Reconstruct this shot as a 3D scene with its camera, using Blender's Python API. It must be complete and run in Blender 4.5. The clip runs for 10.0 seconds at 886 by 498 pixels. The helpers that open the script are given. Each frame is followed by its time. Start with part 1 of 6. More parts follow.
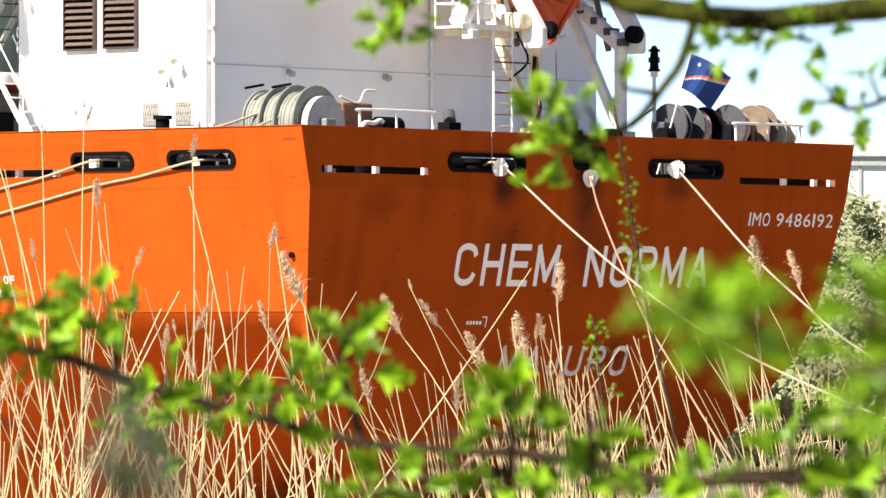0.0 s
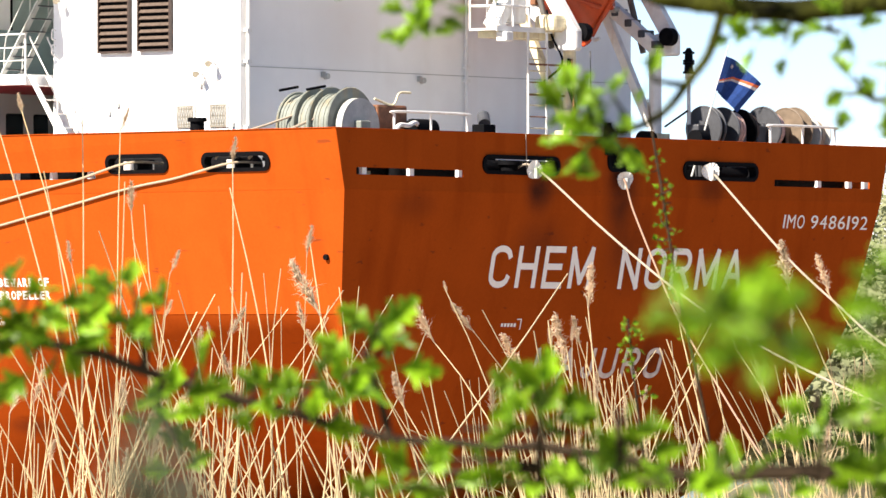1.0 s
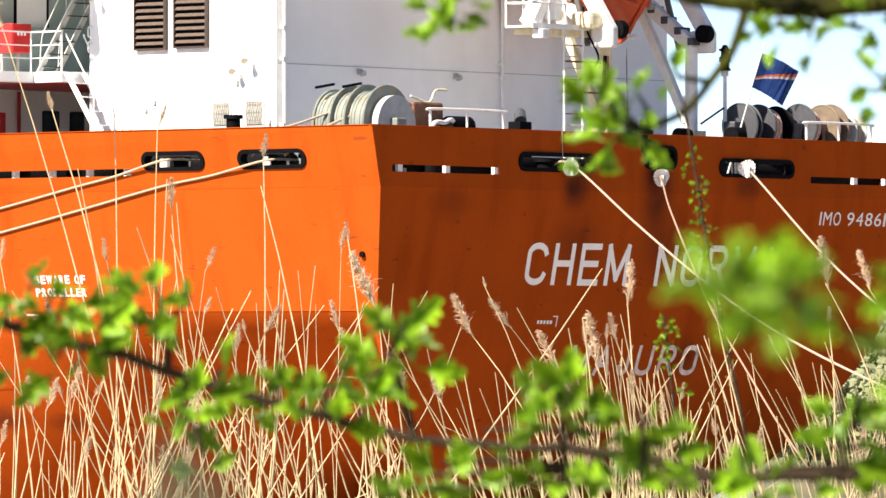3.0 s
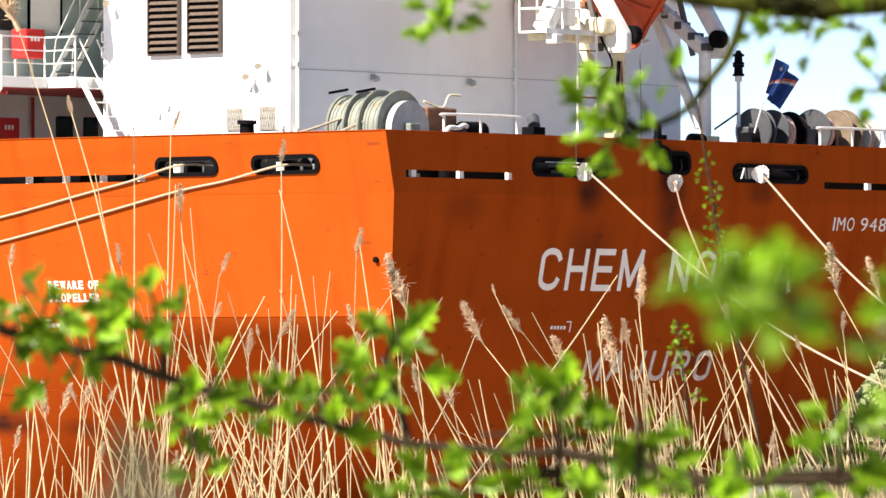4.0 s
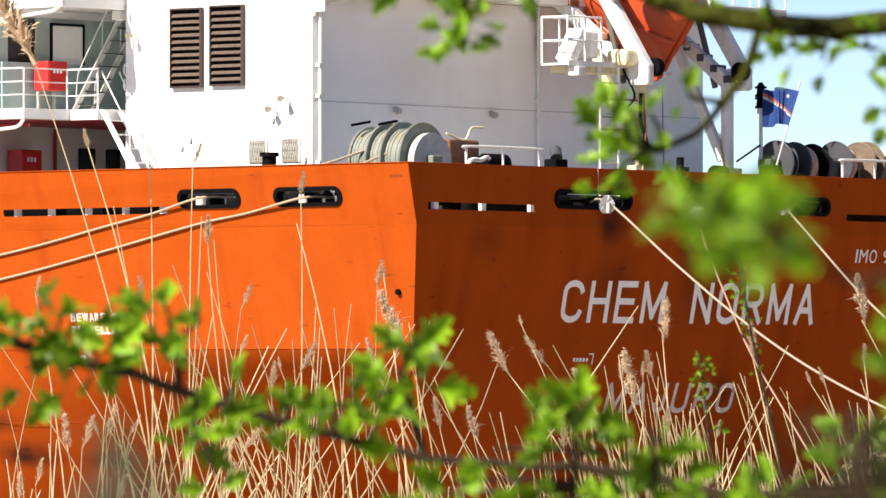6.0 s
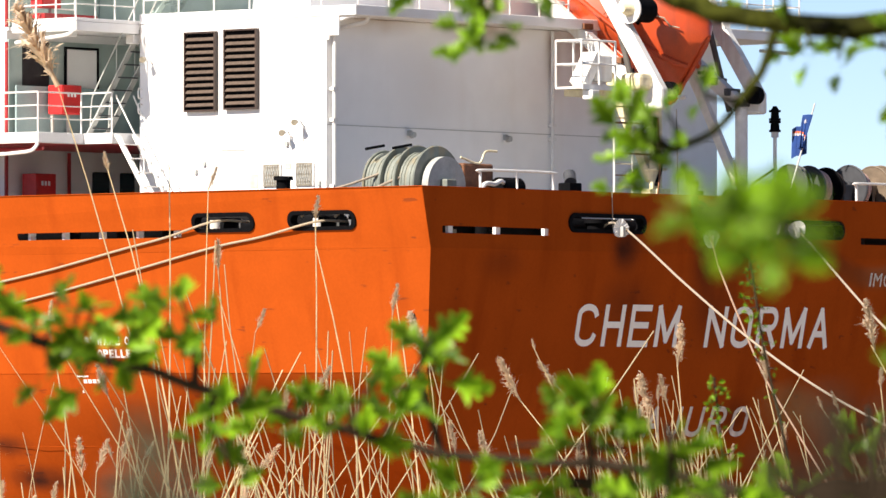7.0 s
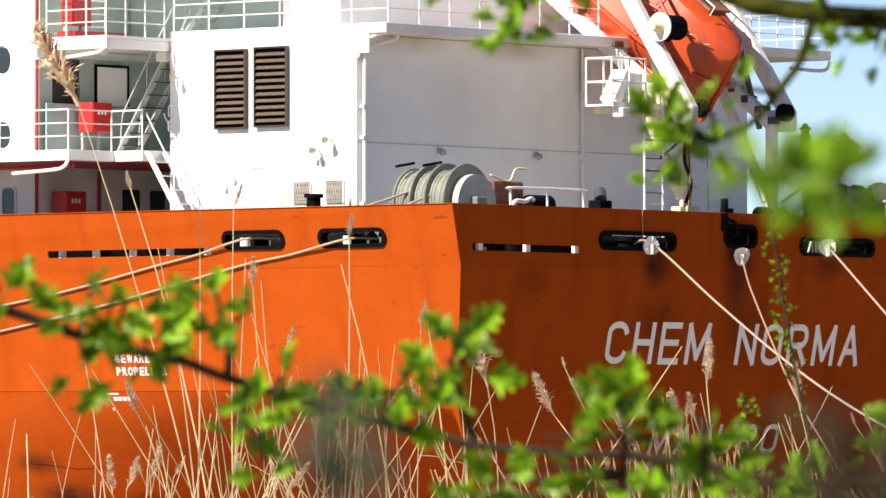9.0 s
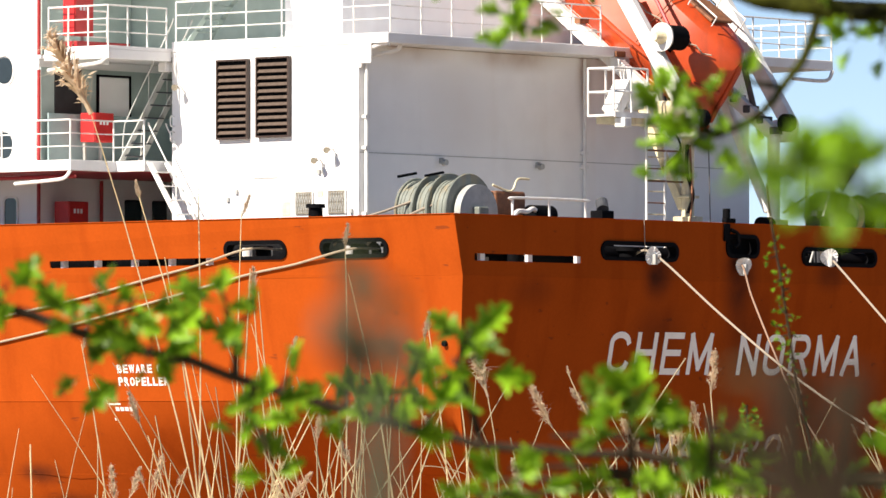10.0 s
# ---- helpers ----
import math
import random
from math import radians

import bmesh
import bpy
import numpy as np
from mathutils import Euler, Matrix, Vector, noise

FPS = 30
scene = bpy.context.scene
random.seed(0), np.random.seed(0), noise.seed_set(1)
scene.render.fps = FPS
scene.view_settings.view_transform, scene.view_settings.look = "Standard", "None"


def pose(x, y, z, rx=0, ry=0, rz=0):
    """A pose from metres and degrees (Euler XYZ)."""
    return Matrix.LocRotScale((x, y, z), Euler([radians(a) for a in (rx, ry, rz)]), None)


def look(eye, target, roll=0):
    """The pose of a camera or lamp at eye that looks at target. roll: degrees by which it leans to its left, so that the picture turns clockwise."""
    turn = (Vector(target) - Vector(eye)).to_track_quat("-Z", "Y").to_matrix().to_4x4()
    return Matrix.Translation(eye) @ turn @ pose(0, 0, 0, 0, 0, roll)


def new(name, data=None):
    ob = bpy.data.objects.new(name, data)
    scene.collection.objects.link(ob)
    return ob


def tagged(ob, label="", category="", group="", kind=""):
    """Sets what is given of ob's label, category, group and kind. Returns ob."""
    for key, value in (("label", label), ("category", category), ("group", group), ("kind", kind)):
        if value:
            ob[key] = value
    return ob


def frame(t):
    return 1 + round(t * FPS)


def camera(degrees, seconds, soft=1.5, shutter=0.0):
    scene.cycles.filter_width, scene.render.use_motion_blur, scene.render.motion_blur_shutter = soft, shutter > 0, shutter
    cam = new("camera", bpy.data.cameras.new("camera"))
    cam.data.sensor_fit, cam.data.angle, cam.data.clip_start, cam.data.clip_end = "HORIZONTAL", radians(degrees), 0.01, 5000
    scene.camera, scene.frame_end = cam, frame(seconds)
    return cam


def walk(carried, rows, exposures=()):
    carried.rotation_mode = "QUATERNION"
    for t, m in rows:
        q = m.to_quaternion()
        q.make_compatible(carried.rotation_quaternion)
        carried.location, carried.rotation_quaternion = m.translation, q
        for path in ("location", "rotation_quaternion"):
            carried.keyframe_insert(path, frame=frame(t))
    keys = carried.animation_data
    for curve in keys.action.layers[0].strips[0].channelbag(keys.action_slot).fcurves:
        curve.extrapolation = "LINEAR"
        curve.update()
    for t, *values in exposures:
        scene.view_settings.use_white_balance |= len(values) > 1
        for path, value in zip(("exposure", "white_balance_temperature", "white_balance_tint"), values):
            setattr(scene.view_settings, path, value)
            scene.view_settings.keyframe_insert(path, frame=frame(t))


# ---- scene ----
# ---- camera: long lens from the near bank, standing still and panning a little ----
cam = camera(7.0, 10.0, soft=1.5)
EYE = (-137.286, -115.695, 5.0)
PX = math.tan(radians(3.5)) / 784            # tangent of one small step of angle
PAN = [  # seconds, pan to the left and tilt up in steps of PX
    (0.0, 0, 0), (0.5, 20, -0.5), (1.0, 61, 4), (1.5, 87.5, 0), (2.0, 101, -2), (2.5, 113, -4),
    (4.0, 149, 8.5), (4.5, 160.5, 11.5), (5.0, 169.5, 26.5), (5.5, 177.5, 45), (7.0, 213.5, 107.5),
    (7.5, 225, 122.5), (8.0, 242.5, 128), (8.5, 257.5, 139), (9.0, 267, 138.5), (9.5, 272.5, 145.5), (10.0, 270.5, 156.5)]


def view(dx, dy):
    tilt = math.atan(171 * PX) + math.atan(dy * PX)
    return pose(*EYE, 90 + math.degrees(tilt), 0, -51 + math.degrees(math.atan(dx * PX)))


walk(cam, [(t, view(dx, dy)) for t, dx, dy in PAN], exposures=[(0.0, 1.38, 7000, 13), (2.5, 1.38, 7000, 13), (4.5, 1.31, 7000, 13), (5.5, 1.12, 7000, 13), (7.5, 0.95, 7000, 13), (10.0, 0.88, 7000, 13)])
# a shallow depth of field: near twigs soft, the ship sharp
cam.data.dof.use_dof = True
cam.data.dof.focus_distance = 180.0
cam.data.dof.aperture_fstop = 40.0

# ---- light: clear spring day, sun from the ship's port side ----
SUN_TO = Vector((-0.74, 0.12, 0.66)).normalized()
world = bpy.data.worlds.new("sky")
scene.world = world
world.use_nodes = True
wt = world.node_tree
sky = wt.nodes.new("ShaderNodeTexSky")
sky.sky_type, sky.sun_disc, sky.altitude = "NISHITA", False, 2500
sky.sun_elevation = math.asin(SUN_TO.z)
sky.sun_rotation = math.atan2(SUN_TO.x, SUN_TO.y)
sky.air_density, sky.dust_density, sky.ozone_density = 0.65, 0.08, 2.0
wt.nodes["Background"].inputs["Strength"].default_value = 0.075
wt.links.new(sky.outputs[0], wt.nodes["Background"].inputs[0])
sun = new("sun", bpy.data.lights.new("sun", "SUN"))
sun.data.energy, sun.data.angle, sun.data.color = 4.9, radians(0.53), (1.0, 0.95, 0.87)
sun.matrix_world = look((0, 0, 60), Vector((0, 0, 60)) - SUN_TO)


# ---- materials ----
def material(name, color, rough=0.6, metal=0.0, vary=0.12, scale=3.0, fine=40.0, bump=0.15, spread=None, streaks=0.0,
             streak_color=(0.12, 0.05, 0.02), sheen=0.0, translucent=0.0, island=0.0, streak_scale=2.5, bump_size=0.02, gloss=0.5, soot=(), chips=0.0, local=False, soot_color=(0.05, 0.018, 0.012)):
    m = bpy.data.materials.new(name)
    m.use_nodes = True
    nt = m.node_tree
    n, link = nt.nodes, nt.links.new
    bsdf = n["Principled BSDF"]
    bsdf.inputs["Roughness"].default_value = rough
    bsdf.inputs["Metallic"].default_value = metal
    bsdf.inputs["Specular IOR Level"].default_value = gloss
    geo = n.new("ShaderNodeNewGeometry")
    large = n.new("ShaderNodeTexNoise")
    large.inputs["Scale"].default_value, large.inputs["Detail"].default_value = scale, 5
    small = n.new("ShaderNodeTexNoise")
    small.inputs["Scale"].default_value, small.inputs["Detail"].default_value = fine, 3
    where = n.new("ShaderNodeTexCoord").outputs["Object"] if local else geo.outputs["Position"]
    link(where, large.inputs["Vector"])
    link(where, small.inputs["Vector"])
    mix = n.new("ShaderNodeMix")
    mix.data_type = "RGBA"
    lo = [c * (1 - vary) for c in color]
    hi = list(spread) if spread else [min(1, c * (1 + vary)) for c in color]
    mix.inputs[6].default_value, mix.inputs[7].default_value = (*lo, 1), (*hi, 1)
    ramp = n.new("ShaderNodeMapRange")
    ramp.inputs["From Min"].default_value, ramp.inputs["From Max"].default_value = 0.3, 0.7
    link(large.outputs["Fac"], ramp.inputs["Value"])
    link(ramp.outputs[0], mix.inputs[0])
    out = mix.outputs[2]
    grain = n.new("ShaderNodeMix")
    grain.data_type, grain.blend_type = "RGBA", "OVERLAY"
    grain.inputs[0].default_value = min(1, vary * 1.5)
    link(out, grain.inputs[6])
    link(small.outputs["Fac"], grain.inputs[7])
    out = grain.outputs[2]
    if streaks:
        mapping = n.new("ShaderNodeMapping")
        mapping.inputs["Scale"].default_value = (streak_scale, streak_scale, streak_scale * 0.09)
        link(geo.outputs["Position"], mapping.inputs["Vector"])
        run = n.new("ShaderNodeTexNoise")
        run.inputs["Scale"].default_value, run.inputs["Detail"].default_value = 1.0, 6
        link(mapping.outputs[0], run.inputs["Vector"])
        cut = n.new("ShaderNodeMapRange")
        cut.inputs["From Min"].default_value, cut.inputs["From Max"].default_value = 0.52, 0.80
        cut.inputs["To Max"].default_value = streaks
        link(run.outputs["Fac"], cut.inputs["Value"])
        dirt = n.new("ShaderNodeMix")
        dirt.data_type = "RGBA"
        link(cut.outputs[0], dirt.inputs[0])
        link(out, dirt.inputs[6])
        dirt.inputs[7].default_value = (*streak_color, 1)
        out = dirt.outputs[2]
    if chips:
        flat = n.new("ShaderNodeMapping")
        flat.inputs["Scale"].default_value = (2.2, 1.1, 5.0)
        link(geo.outputs["Position"], flat.inputs["Vector"])
        chip = n.new("ShaderNodeTexNoise")
        chip.inputs["Scale"].default_value, chip.inputs["Detail"].default_value = 1.0, 8
        link(flat.outputs[0], chip.inputs["Vector"])
        cut = n.new("ShaderNodeMapRange")
        cut.inputs["From Min"].default_value, cut.inputs["From Max"].default_value = 0.67, 0.71
        cut.inputs["To Max"].default_value = chips
        link(chip.outputs["Fac"], cut.inputs["Value"])
        worn = n.new("ShaderNodeMix")
        worn.data_type = "RGBA"
        link(cut.outputs[0], worn.inputs[0])
        link(out, worn.inputs[6])
        worn.inputs[7].default_value = (0.10, 0.03, 0.015, 1)
        out = worn.outputs[2]
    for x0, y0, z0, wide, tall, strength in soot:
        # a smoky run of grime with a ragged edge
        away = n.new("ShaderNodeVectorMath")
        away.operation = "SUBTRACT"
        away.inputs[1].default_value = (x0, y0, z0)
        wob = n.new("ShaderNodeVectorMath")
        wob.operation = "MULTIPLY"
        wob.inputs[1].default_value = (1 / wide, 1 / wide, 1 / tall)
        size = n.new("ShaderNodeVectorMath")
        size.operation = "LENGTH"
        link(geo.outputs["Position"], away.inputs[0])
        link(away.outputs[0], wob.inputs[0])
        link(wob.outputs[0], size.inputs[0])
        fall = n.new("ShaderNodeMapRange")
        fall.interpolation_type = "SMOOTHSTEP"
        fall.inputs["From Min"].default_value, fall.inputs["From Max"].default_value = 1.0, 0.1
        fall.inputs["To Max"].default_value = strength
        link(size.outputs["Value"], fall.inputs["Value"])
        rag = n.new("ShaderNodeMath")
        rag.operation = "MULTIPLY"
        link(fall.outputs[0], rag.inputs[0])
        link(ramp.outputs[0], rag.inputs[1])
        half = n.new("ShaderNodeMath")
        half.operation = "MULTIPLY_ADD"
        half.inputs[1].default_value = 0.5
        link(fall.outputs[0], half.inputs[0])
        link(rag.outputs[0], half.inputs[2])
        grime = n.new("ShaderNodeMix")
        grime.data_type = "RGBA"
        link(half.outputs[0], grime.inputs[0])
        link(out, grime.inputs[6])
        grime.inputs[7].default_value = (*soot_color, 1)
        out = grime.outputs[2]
    if island:
        info = n.new("ShaderNodeObjectInfo")
        both = n.new("ShaderNodeMath")
        both.operation = "ADD"
        link(info.outputs["Random"], both.inputs[0])
        link(geo.outputs["Random Per Island"], both.inputs[1])
        part_of = n.new("ShaderNodeMapRange")
        part_of.inputs["From Max"].default_value = 2.0
        part_of.inputs["To Min"].default_value, part_of.inputs["To Max"].default_value = 1 - island, 1 + island
        link(both.outputs[0], part_of.inputs["Value"])
        hsv = n.new("ShaderNodeHueSaturation")
        link(part_of.outputs[0], hsv.inputs["Value"])
        link(out, hsv.inputs["Color"])
        out = hsv.outputs[0]
    link(out, bsdf.inputs["Base Color"])
    if bump:
        b = n.new("ShaderNodeBump")
        b.inputs["Strength"].default_value, b.inputs["Distance"].default_value = bump, bump_size
        link(large.outputs["Fac"], b.inputs["Height"])
        link(b.outputs[0], bsdf.inputs["Normal"])
    if translucent:
        tr = n.new("ShaderNodeBsdfTranslucent")
        link(out, tr.inputs["Color"])
        ms = n.new("ShaderNodeMixShader")
        ms.inputs[0].default_value = translucent
        link(bsdf.outputs[0], ms.inputs[1])
        link(tr.outputs[0], ms.inputs[2])
        link(ms.outputs[0], n["Material Output"].inputs["Surface"])
    return m


ORANGE = material("orange_hull_paint", (0.38, 0.066, 0.009), 0.75, vary=0.07, scale=0.7, fine=14, bump=0.25, bump_size=0.05,
                  streaks=0.35, streak_color=(0.13, 0.012, 0.003), streak_scale=1.3, gloss=0.0, chips=0.5,
                  soot=((8.2, 0.1, 9.1, 0.9, 0.9, 0.8), (11.6, 0.1, 9.2, 1.0, 1.6, 0.9), (12.2, 0.5, 7.6, 1.6, 1.6, 0.4), (15.4, 0.1, 9.2, 0.9, 0.6, 0.6), (8.5, 0.4, 7.6, 1.6, 1.2, 0.35), (3.2, 0.2, 8.6, 1.2, 0.6, 0.3), (13.9, 0.8, 4.7, 1.0, 0.8, 0.5), (2.0, 15.6, 4.0, 1.1, 0.45, 0.9), (2.2, 14.9, 3.1, 1.5, 0.5, 0.9), (2.0, 17.4, 4.1, 0.9, 0.35, 0.8), (2.3, 12.5, 2.9, 1.2, 0.4, 0.7)))
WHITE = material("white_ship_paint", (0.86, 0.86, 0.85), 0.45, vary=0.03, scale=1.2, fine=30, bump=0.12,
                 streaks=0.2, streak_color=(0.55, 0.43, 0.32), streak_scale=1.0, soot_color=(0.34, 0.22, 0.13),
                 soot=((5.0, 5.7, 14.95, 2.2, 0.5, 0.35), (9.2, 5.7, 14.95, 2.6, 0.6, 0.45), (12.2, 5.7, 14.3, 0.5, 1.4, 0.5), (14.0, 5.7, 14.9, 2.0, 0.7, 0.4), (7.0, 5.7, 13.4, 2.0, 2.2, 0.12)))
WHITE_METAL = material("white_painted_steel", (0.78, 0.77, 0.74), 0.4, vary=0.08, scale=4, bump=0.1,
                       streaks=0.3, streak_color=(0.45, 0.24, 0.08), streak_scale=6)
YELLOWED = material("rust_stained_cream_paint", (0.72, 0.64, 0.42), 0.5, vary=0.15, scale=5, bump=0.2,
                    streaks=0.7, streak_color=(0.36, 0.15, 0.04), streak_scale=7)
BOOT = material("dark_red_underwater_paint", (0.085, 0.018, 0.011), 0.6, vary=0.4, scale=1.2, bump=0.3, streaks=0.5, streak_color=(0.05, 0.03, 0.02))
BLACK = material("black_painted_steel", (0.005, 0.005, 0.006), 0.7, vary=0.3, scale=9, bump=0.2, gloss=0.04)
# near-black colour for the shade inside the doorway
DARK = material("dark_opening_shade", (0.02, 0.02, 0.022), 0.7, vary=0.3)
BROWN = material("brown_louvre_paint", (0.05, 0.03, 0.022), 0.5, vary=0.2, scale=6)
GREY = material("grey_winch_paint", (0.42, 0.43, 0.41), 0.5, vary=0.15, scale=4, bump=0.2, streaks=0.4, streak_color=(0.3, 0.2, 0.1), streak_scale=5)
WINCH = material("pale_green_grey_winch_paint", (0.20, 0.22, 0.19), 0.5, vary=0.2, scale=3, bump=0.2, streaks=0.6, streak_color=(0.42, 0.27, 0.08), streak_scale=4)
TANLAMP = material("tan_lamp_housing", (0.27, 0.24, 0.18), 0.5, vary=0.25, scale=8)
MESH = material("grey_brown_mesh", (0.22, 0.20, 0.16), 0.6, vary=0.3, scale=14)
TAN = material("tan_reel_paint", (0.15, 0.11, 0.075), 0.6, vary=0.25, scale=4, bump=0.2)
DARKGREY = material("dark_grey_reel_paint", (0.055, 0.058, 0.066), 0.5, vary=0.2, scale=5)
RUST = material("rusty_brown_steel", (0.22, 0.09, 0.04), 0.7, vary=0.3, scale=7, bump=0.4)
RED = material("red_paint", (0.55, 0.025, 0.025), 0.4, vary=0.1, scale=5)
DECKPAINT = material("pale_grey_deck_paint", (0.60, 0.57, 0.52), 0.7, vary=0.12, scale=2, streaks=0.2)
MAROON = material("dark_red_deck_paint", (0.34, 0.016, 0.018), 0.5, vary=0.15, scale=3)
BOATRED = material("orange_red_boat_plastic", (0.50, 0.064, 0.015), 0.35, vary=0.12, scale=2, streaks=0.55, streak_color=(0.24, 0.05, 0.02), streak_scale=4)
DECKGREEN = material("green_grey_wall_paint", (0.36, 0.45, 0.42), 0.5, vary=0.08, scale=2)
GLASS = material("dark_window_glass", (0.02, 0.028, 0.032), 0.08, vary=0.1, bump=0)
ROPE = material("pale_mooring_rope", (0.33, 0.275, 0.21), 0.85, vary=0.2, scale=30, fine=90, bump=0.6, bump_size=0.01)
STEELROPE = material("dark_wire", (0.1, 0.09, 0.08), 0.6, vary=0.2)
LETTER = material("white_letter_paint", (0.93, 0.90, 0.85), 0.5, vary=0.05, scale=3, streaks=0.15, streak_color=(0.5, 0.3, 0.2), streak_scale=3)
FADED = material("faded_letter_paint", (0.74, 0.64, 0.56), 0.6, vary=0.25, scale=4, streaks=0.5, streak_color=(0.4, 0.1, 0.04), streak_scale=3)
BLUE = material("blue_flag_cloth", (0.018, 0.07, 0.28), 0.8, vary=0.25, scale=6, translucent=0.4, local=True)
FLAGORANGE = material("orange_flag_stripe", (0.55, 0.11, 0.03), 0.8, vary=0.05)
FLAGSTRIPE = material("greyed_white_flag_stripe", (0.46, 0.44, 0.45), 0.8, vary=0.1, local=True)
FLAGWHITE = material("white_flag_stripe", (0.8, 0.8, 0.8), 0.8, vary=0.05)
COPPER = material("pinkish_rope_coil", (0.55, 0.36, 0.3), 0.8, vary=0.25, scale=14, fine=60, bump=0.5)
LEAF = material("young_leaf_green", (0.05, 0.18, 0.008), 0.4, vary=0.4, scale=1.3, fine=9, bump=0.1, spread=(0.34, 0.61, 0.025), translucent=0.4, island=0.7, local=True)
# leaf green darkened in the colour, for foliage standing in shade
SHADELEAF = material("shaded_grey_green_leaf", (0.035, 0.060, 0.022), 0.6, vary=0.3, scale=1.3, fine=9, bump=0.1, local=True)
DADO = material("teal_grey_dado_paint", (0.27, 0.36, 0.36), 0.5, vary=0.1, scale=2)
# louvre brown made lighter, with the sun on the slats put into the colour
SLAT = material("sunlit_brown_slat", (0.105, 0.074, 0.056), 0.5, vary=0.25, scale=9)
BARK = material("brown_twig_bark", (0.034, 0.023, 0.014), 0.9, gloss=0.12, vary=0.35, scale=40, fine=200, bump=0.5, bump_size=0.003, local=True)
MOSS = material("mossy_branch_bark", (0.006, 0.005, 0.004), 0.95, vary=0.6, scale=34, fine=130, bump=1.0, bump_size=0.012, spread=(0.055, 0.062, 0.008), gloss=0.1, local=True)
LICHEN = material("grey_green_lichened_twig", (0.055, 0.065, 0.038), 0.9, vary=0.3, scale=40, fine=200, bump=0.5, bump_size=0.003, local=True)
WEATHERED = material("weathered_grey_brown_rope", (0.37, 0.30, 0.21), 0.9, vary=0.3, scale=30, fine=90, bump=0.6, bump_size=0.01)
BROWNROPE = material("worn_brown_rope", (0.30, 0.19, 0.13), 0.9, vary=0.25, scale=30, fine=90, bump=0.6, bump_size=0.01)
STRAW = material("dry_reed_straw", (0.45, 0.35, 0.20), 0.6, vary=0.2, scale=6, fine=60, bump=0, island=0.5, local=True)
PLUME = material("dry_reed_plume", (0.70, 0.57, 0.43), 0.9, vary=0.2, scale=20, bump=0, translucent=0.6, island=0.25, local=True)
GRASS = material("dry_rough_grass", (0.42, 0.34, 0.19), 0.9, vary=0.3, scale=0.4, fine=6, bump=0.6, spread=(0.44, 0.38, 0.20))
SCRUB = material("spring_scrub_leaves", (0.30, 0.34, 0.16), 0.9, vary=0.15, scale=0.3, fine=3, bump=0, spread=(0.44, 0.45, 0.27), translucent=0.45, island=0.12)
FARGRASS = material("green_bank_grass", (0.07, 0.08, 0.03), 0.9, vary=0.3, scale=0.3, fine=3, bump=0.4, spread=(0.12, 0.14, 0.055))
CLADDING = material("white_hall_cladding", (0.74, 0.75, 0.76), 0.6, vary=0.05, scale=0.4)
WATER = material("muddy_harbour_water", (0.30, 0.23, 0.165), 0.12, vary=0.2, scale=0.5, bump=0.35, bump_size=0.06)


# ---- mesh helpers ----
def part(name, bm, mat, parent=None, label="", smooth=False):
    me = bpy.data.meshes.new(name)
    bmesh.ops.recalc_face_normals(bm, faces=bm.faces)
    bm.to_mesh(me)
    bm.free()
    me.materials.append(mat)
    if smooth:
        me.shade_smooth()
        me.set_sharp_from_angle(angle=radians(40))
    ob = new(name, me)
    if parent:
        ob.parent = parent
    if label:
        ob["label"] = label
    return ob


def box(bm, x0, x1, y0, y1, z0, z1, bevel=0.0, m=None):
    made = bmesh.ops.create_cube(bm, size=1)["verts"]
    for v in made:
        v.co = Vector(((x0 + x1) / 2 + v.co.x * (x1 - x0), (y0 + y1) / 2 + v.co.y * (y1 - y0), (z0 + z1) / 2 + v.co.z * (z1 - z0)))
    if m:
        bmesh.ops.transform(bm, matrix=m, verts=made)
    if bevel:
        edges = list({e for v in made for e in v.link_edges})
        bmesh.ops.bevel(bm, geom=edges, offset=bevel, segments=2, affect="EDGES", profile=0.5)
    return bm


def rod(bm, a, b, r0, r1=None, seg=10):
    a, b = Vector(a), Vector(b)
    r1 = r0 if r1 is None else r1
    d = b - a
    m = Matrix.Translation((a + b) / 2) @ d.to_track_quat("Z", "Y").to_matrix().to_4x4()
    bmesh.ops.create_cone(bm, cap_ends=True, segments=seg, radius1=r0, radius2=r1, depth=d.length, matrix=m)
    return bm


def tube(bm, pts, r, seg=8, r_end=None):
    """A round tube along pts, tapering to r_end."""
    pts = [Vector(p) for p in pts]
    rings = []
    for i, p in enumerate(pts):
        d = (pts[min(i + 1, len(pts) - 1)] - pts[max(i - 1, 0)]).normalized()
        side = d.orthogonal().normalized() if i == 0 else (side - d * side.dot(d)).normalized()
        up = d.cross(side)
        k = i / max(1, len(pts) - 1)
        rad = r if r_end is None else r + (r_end - r) * k
        rings.append([bm.verts.new(p + (side * math.cos(a) + up * math.sin(a)) * rad)
                      for a in (2 * math.pi * j / seg for j in range(seg))])
    for a, b in zip(rings, rings[1:]):
        for j in range(seg):
            bm.faces.new((a[j], a[(j + 1) % seg], b[(j + 1) % seg], b[j]))
    bm.faces.new(rings[0])
    bm.faces.new(list(reversed(rings[-1])))
    return bm


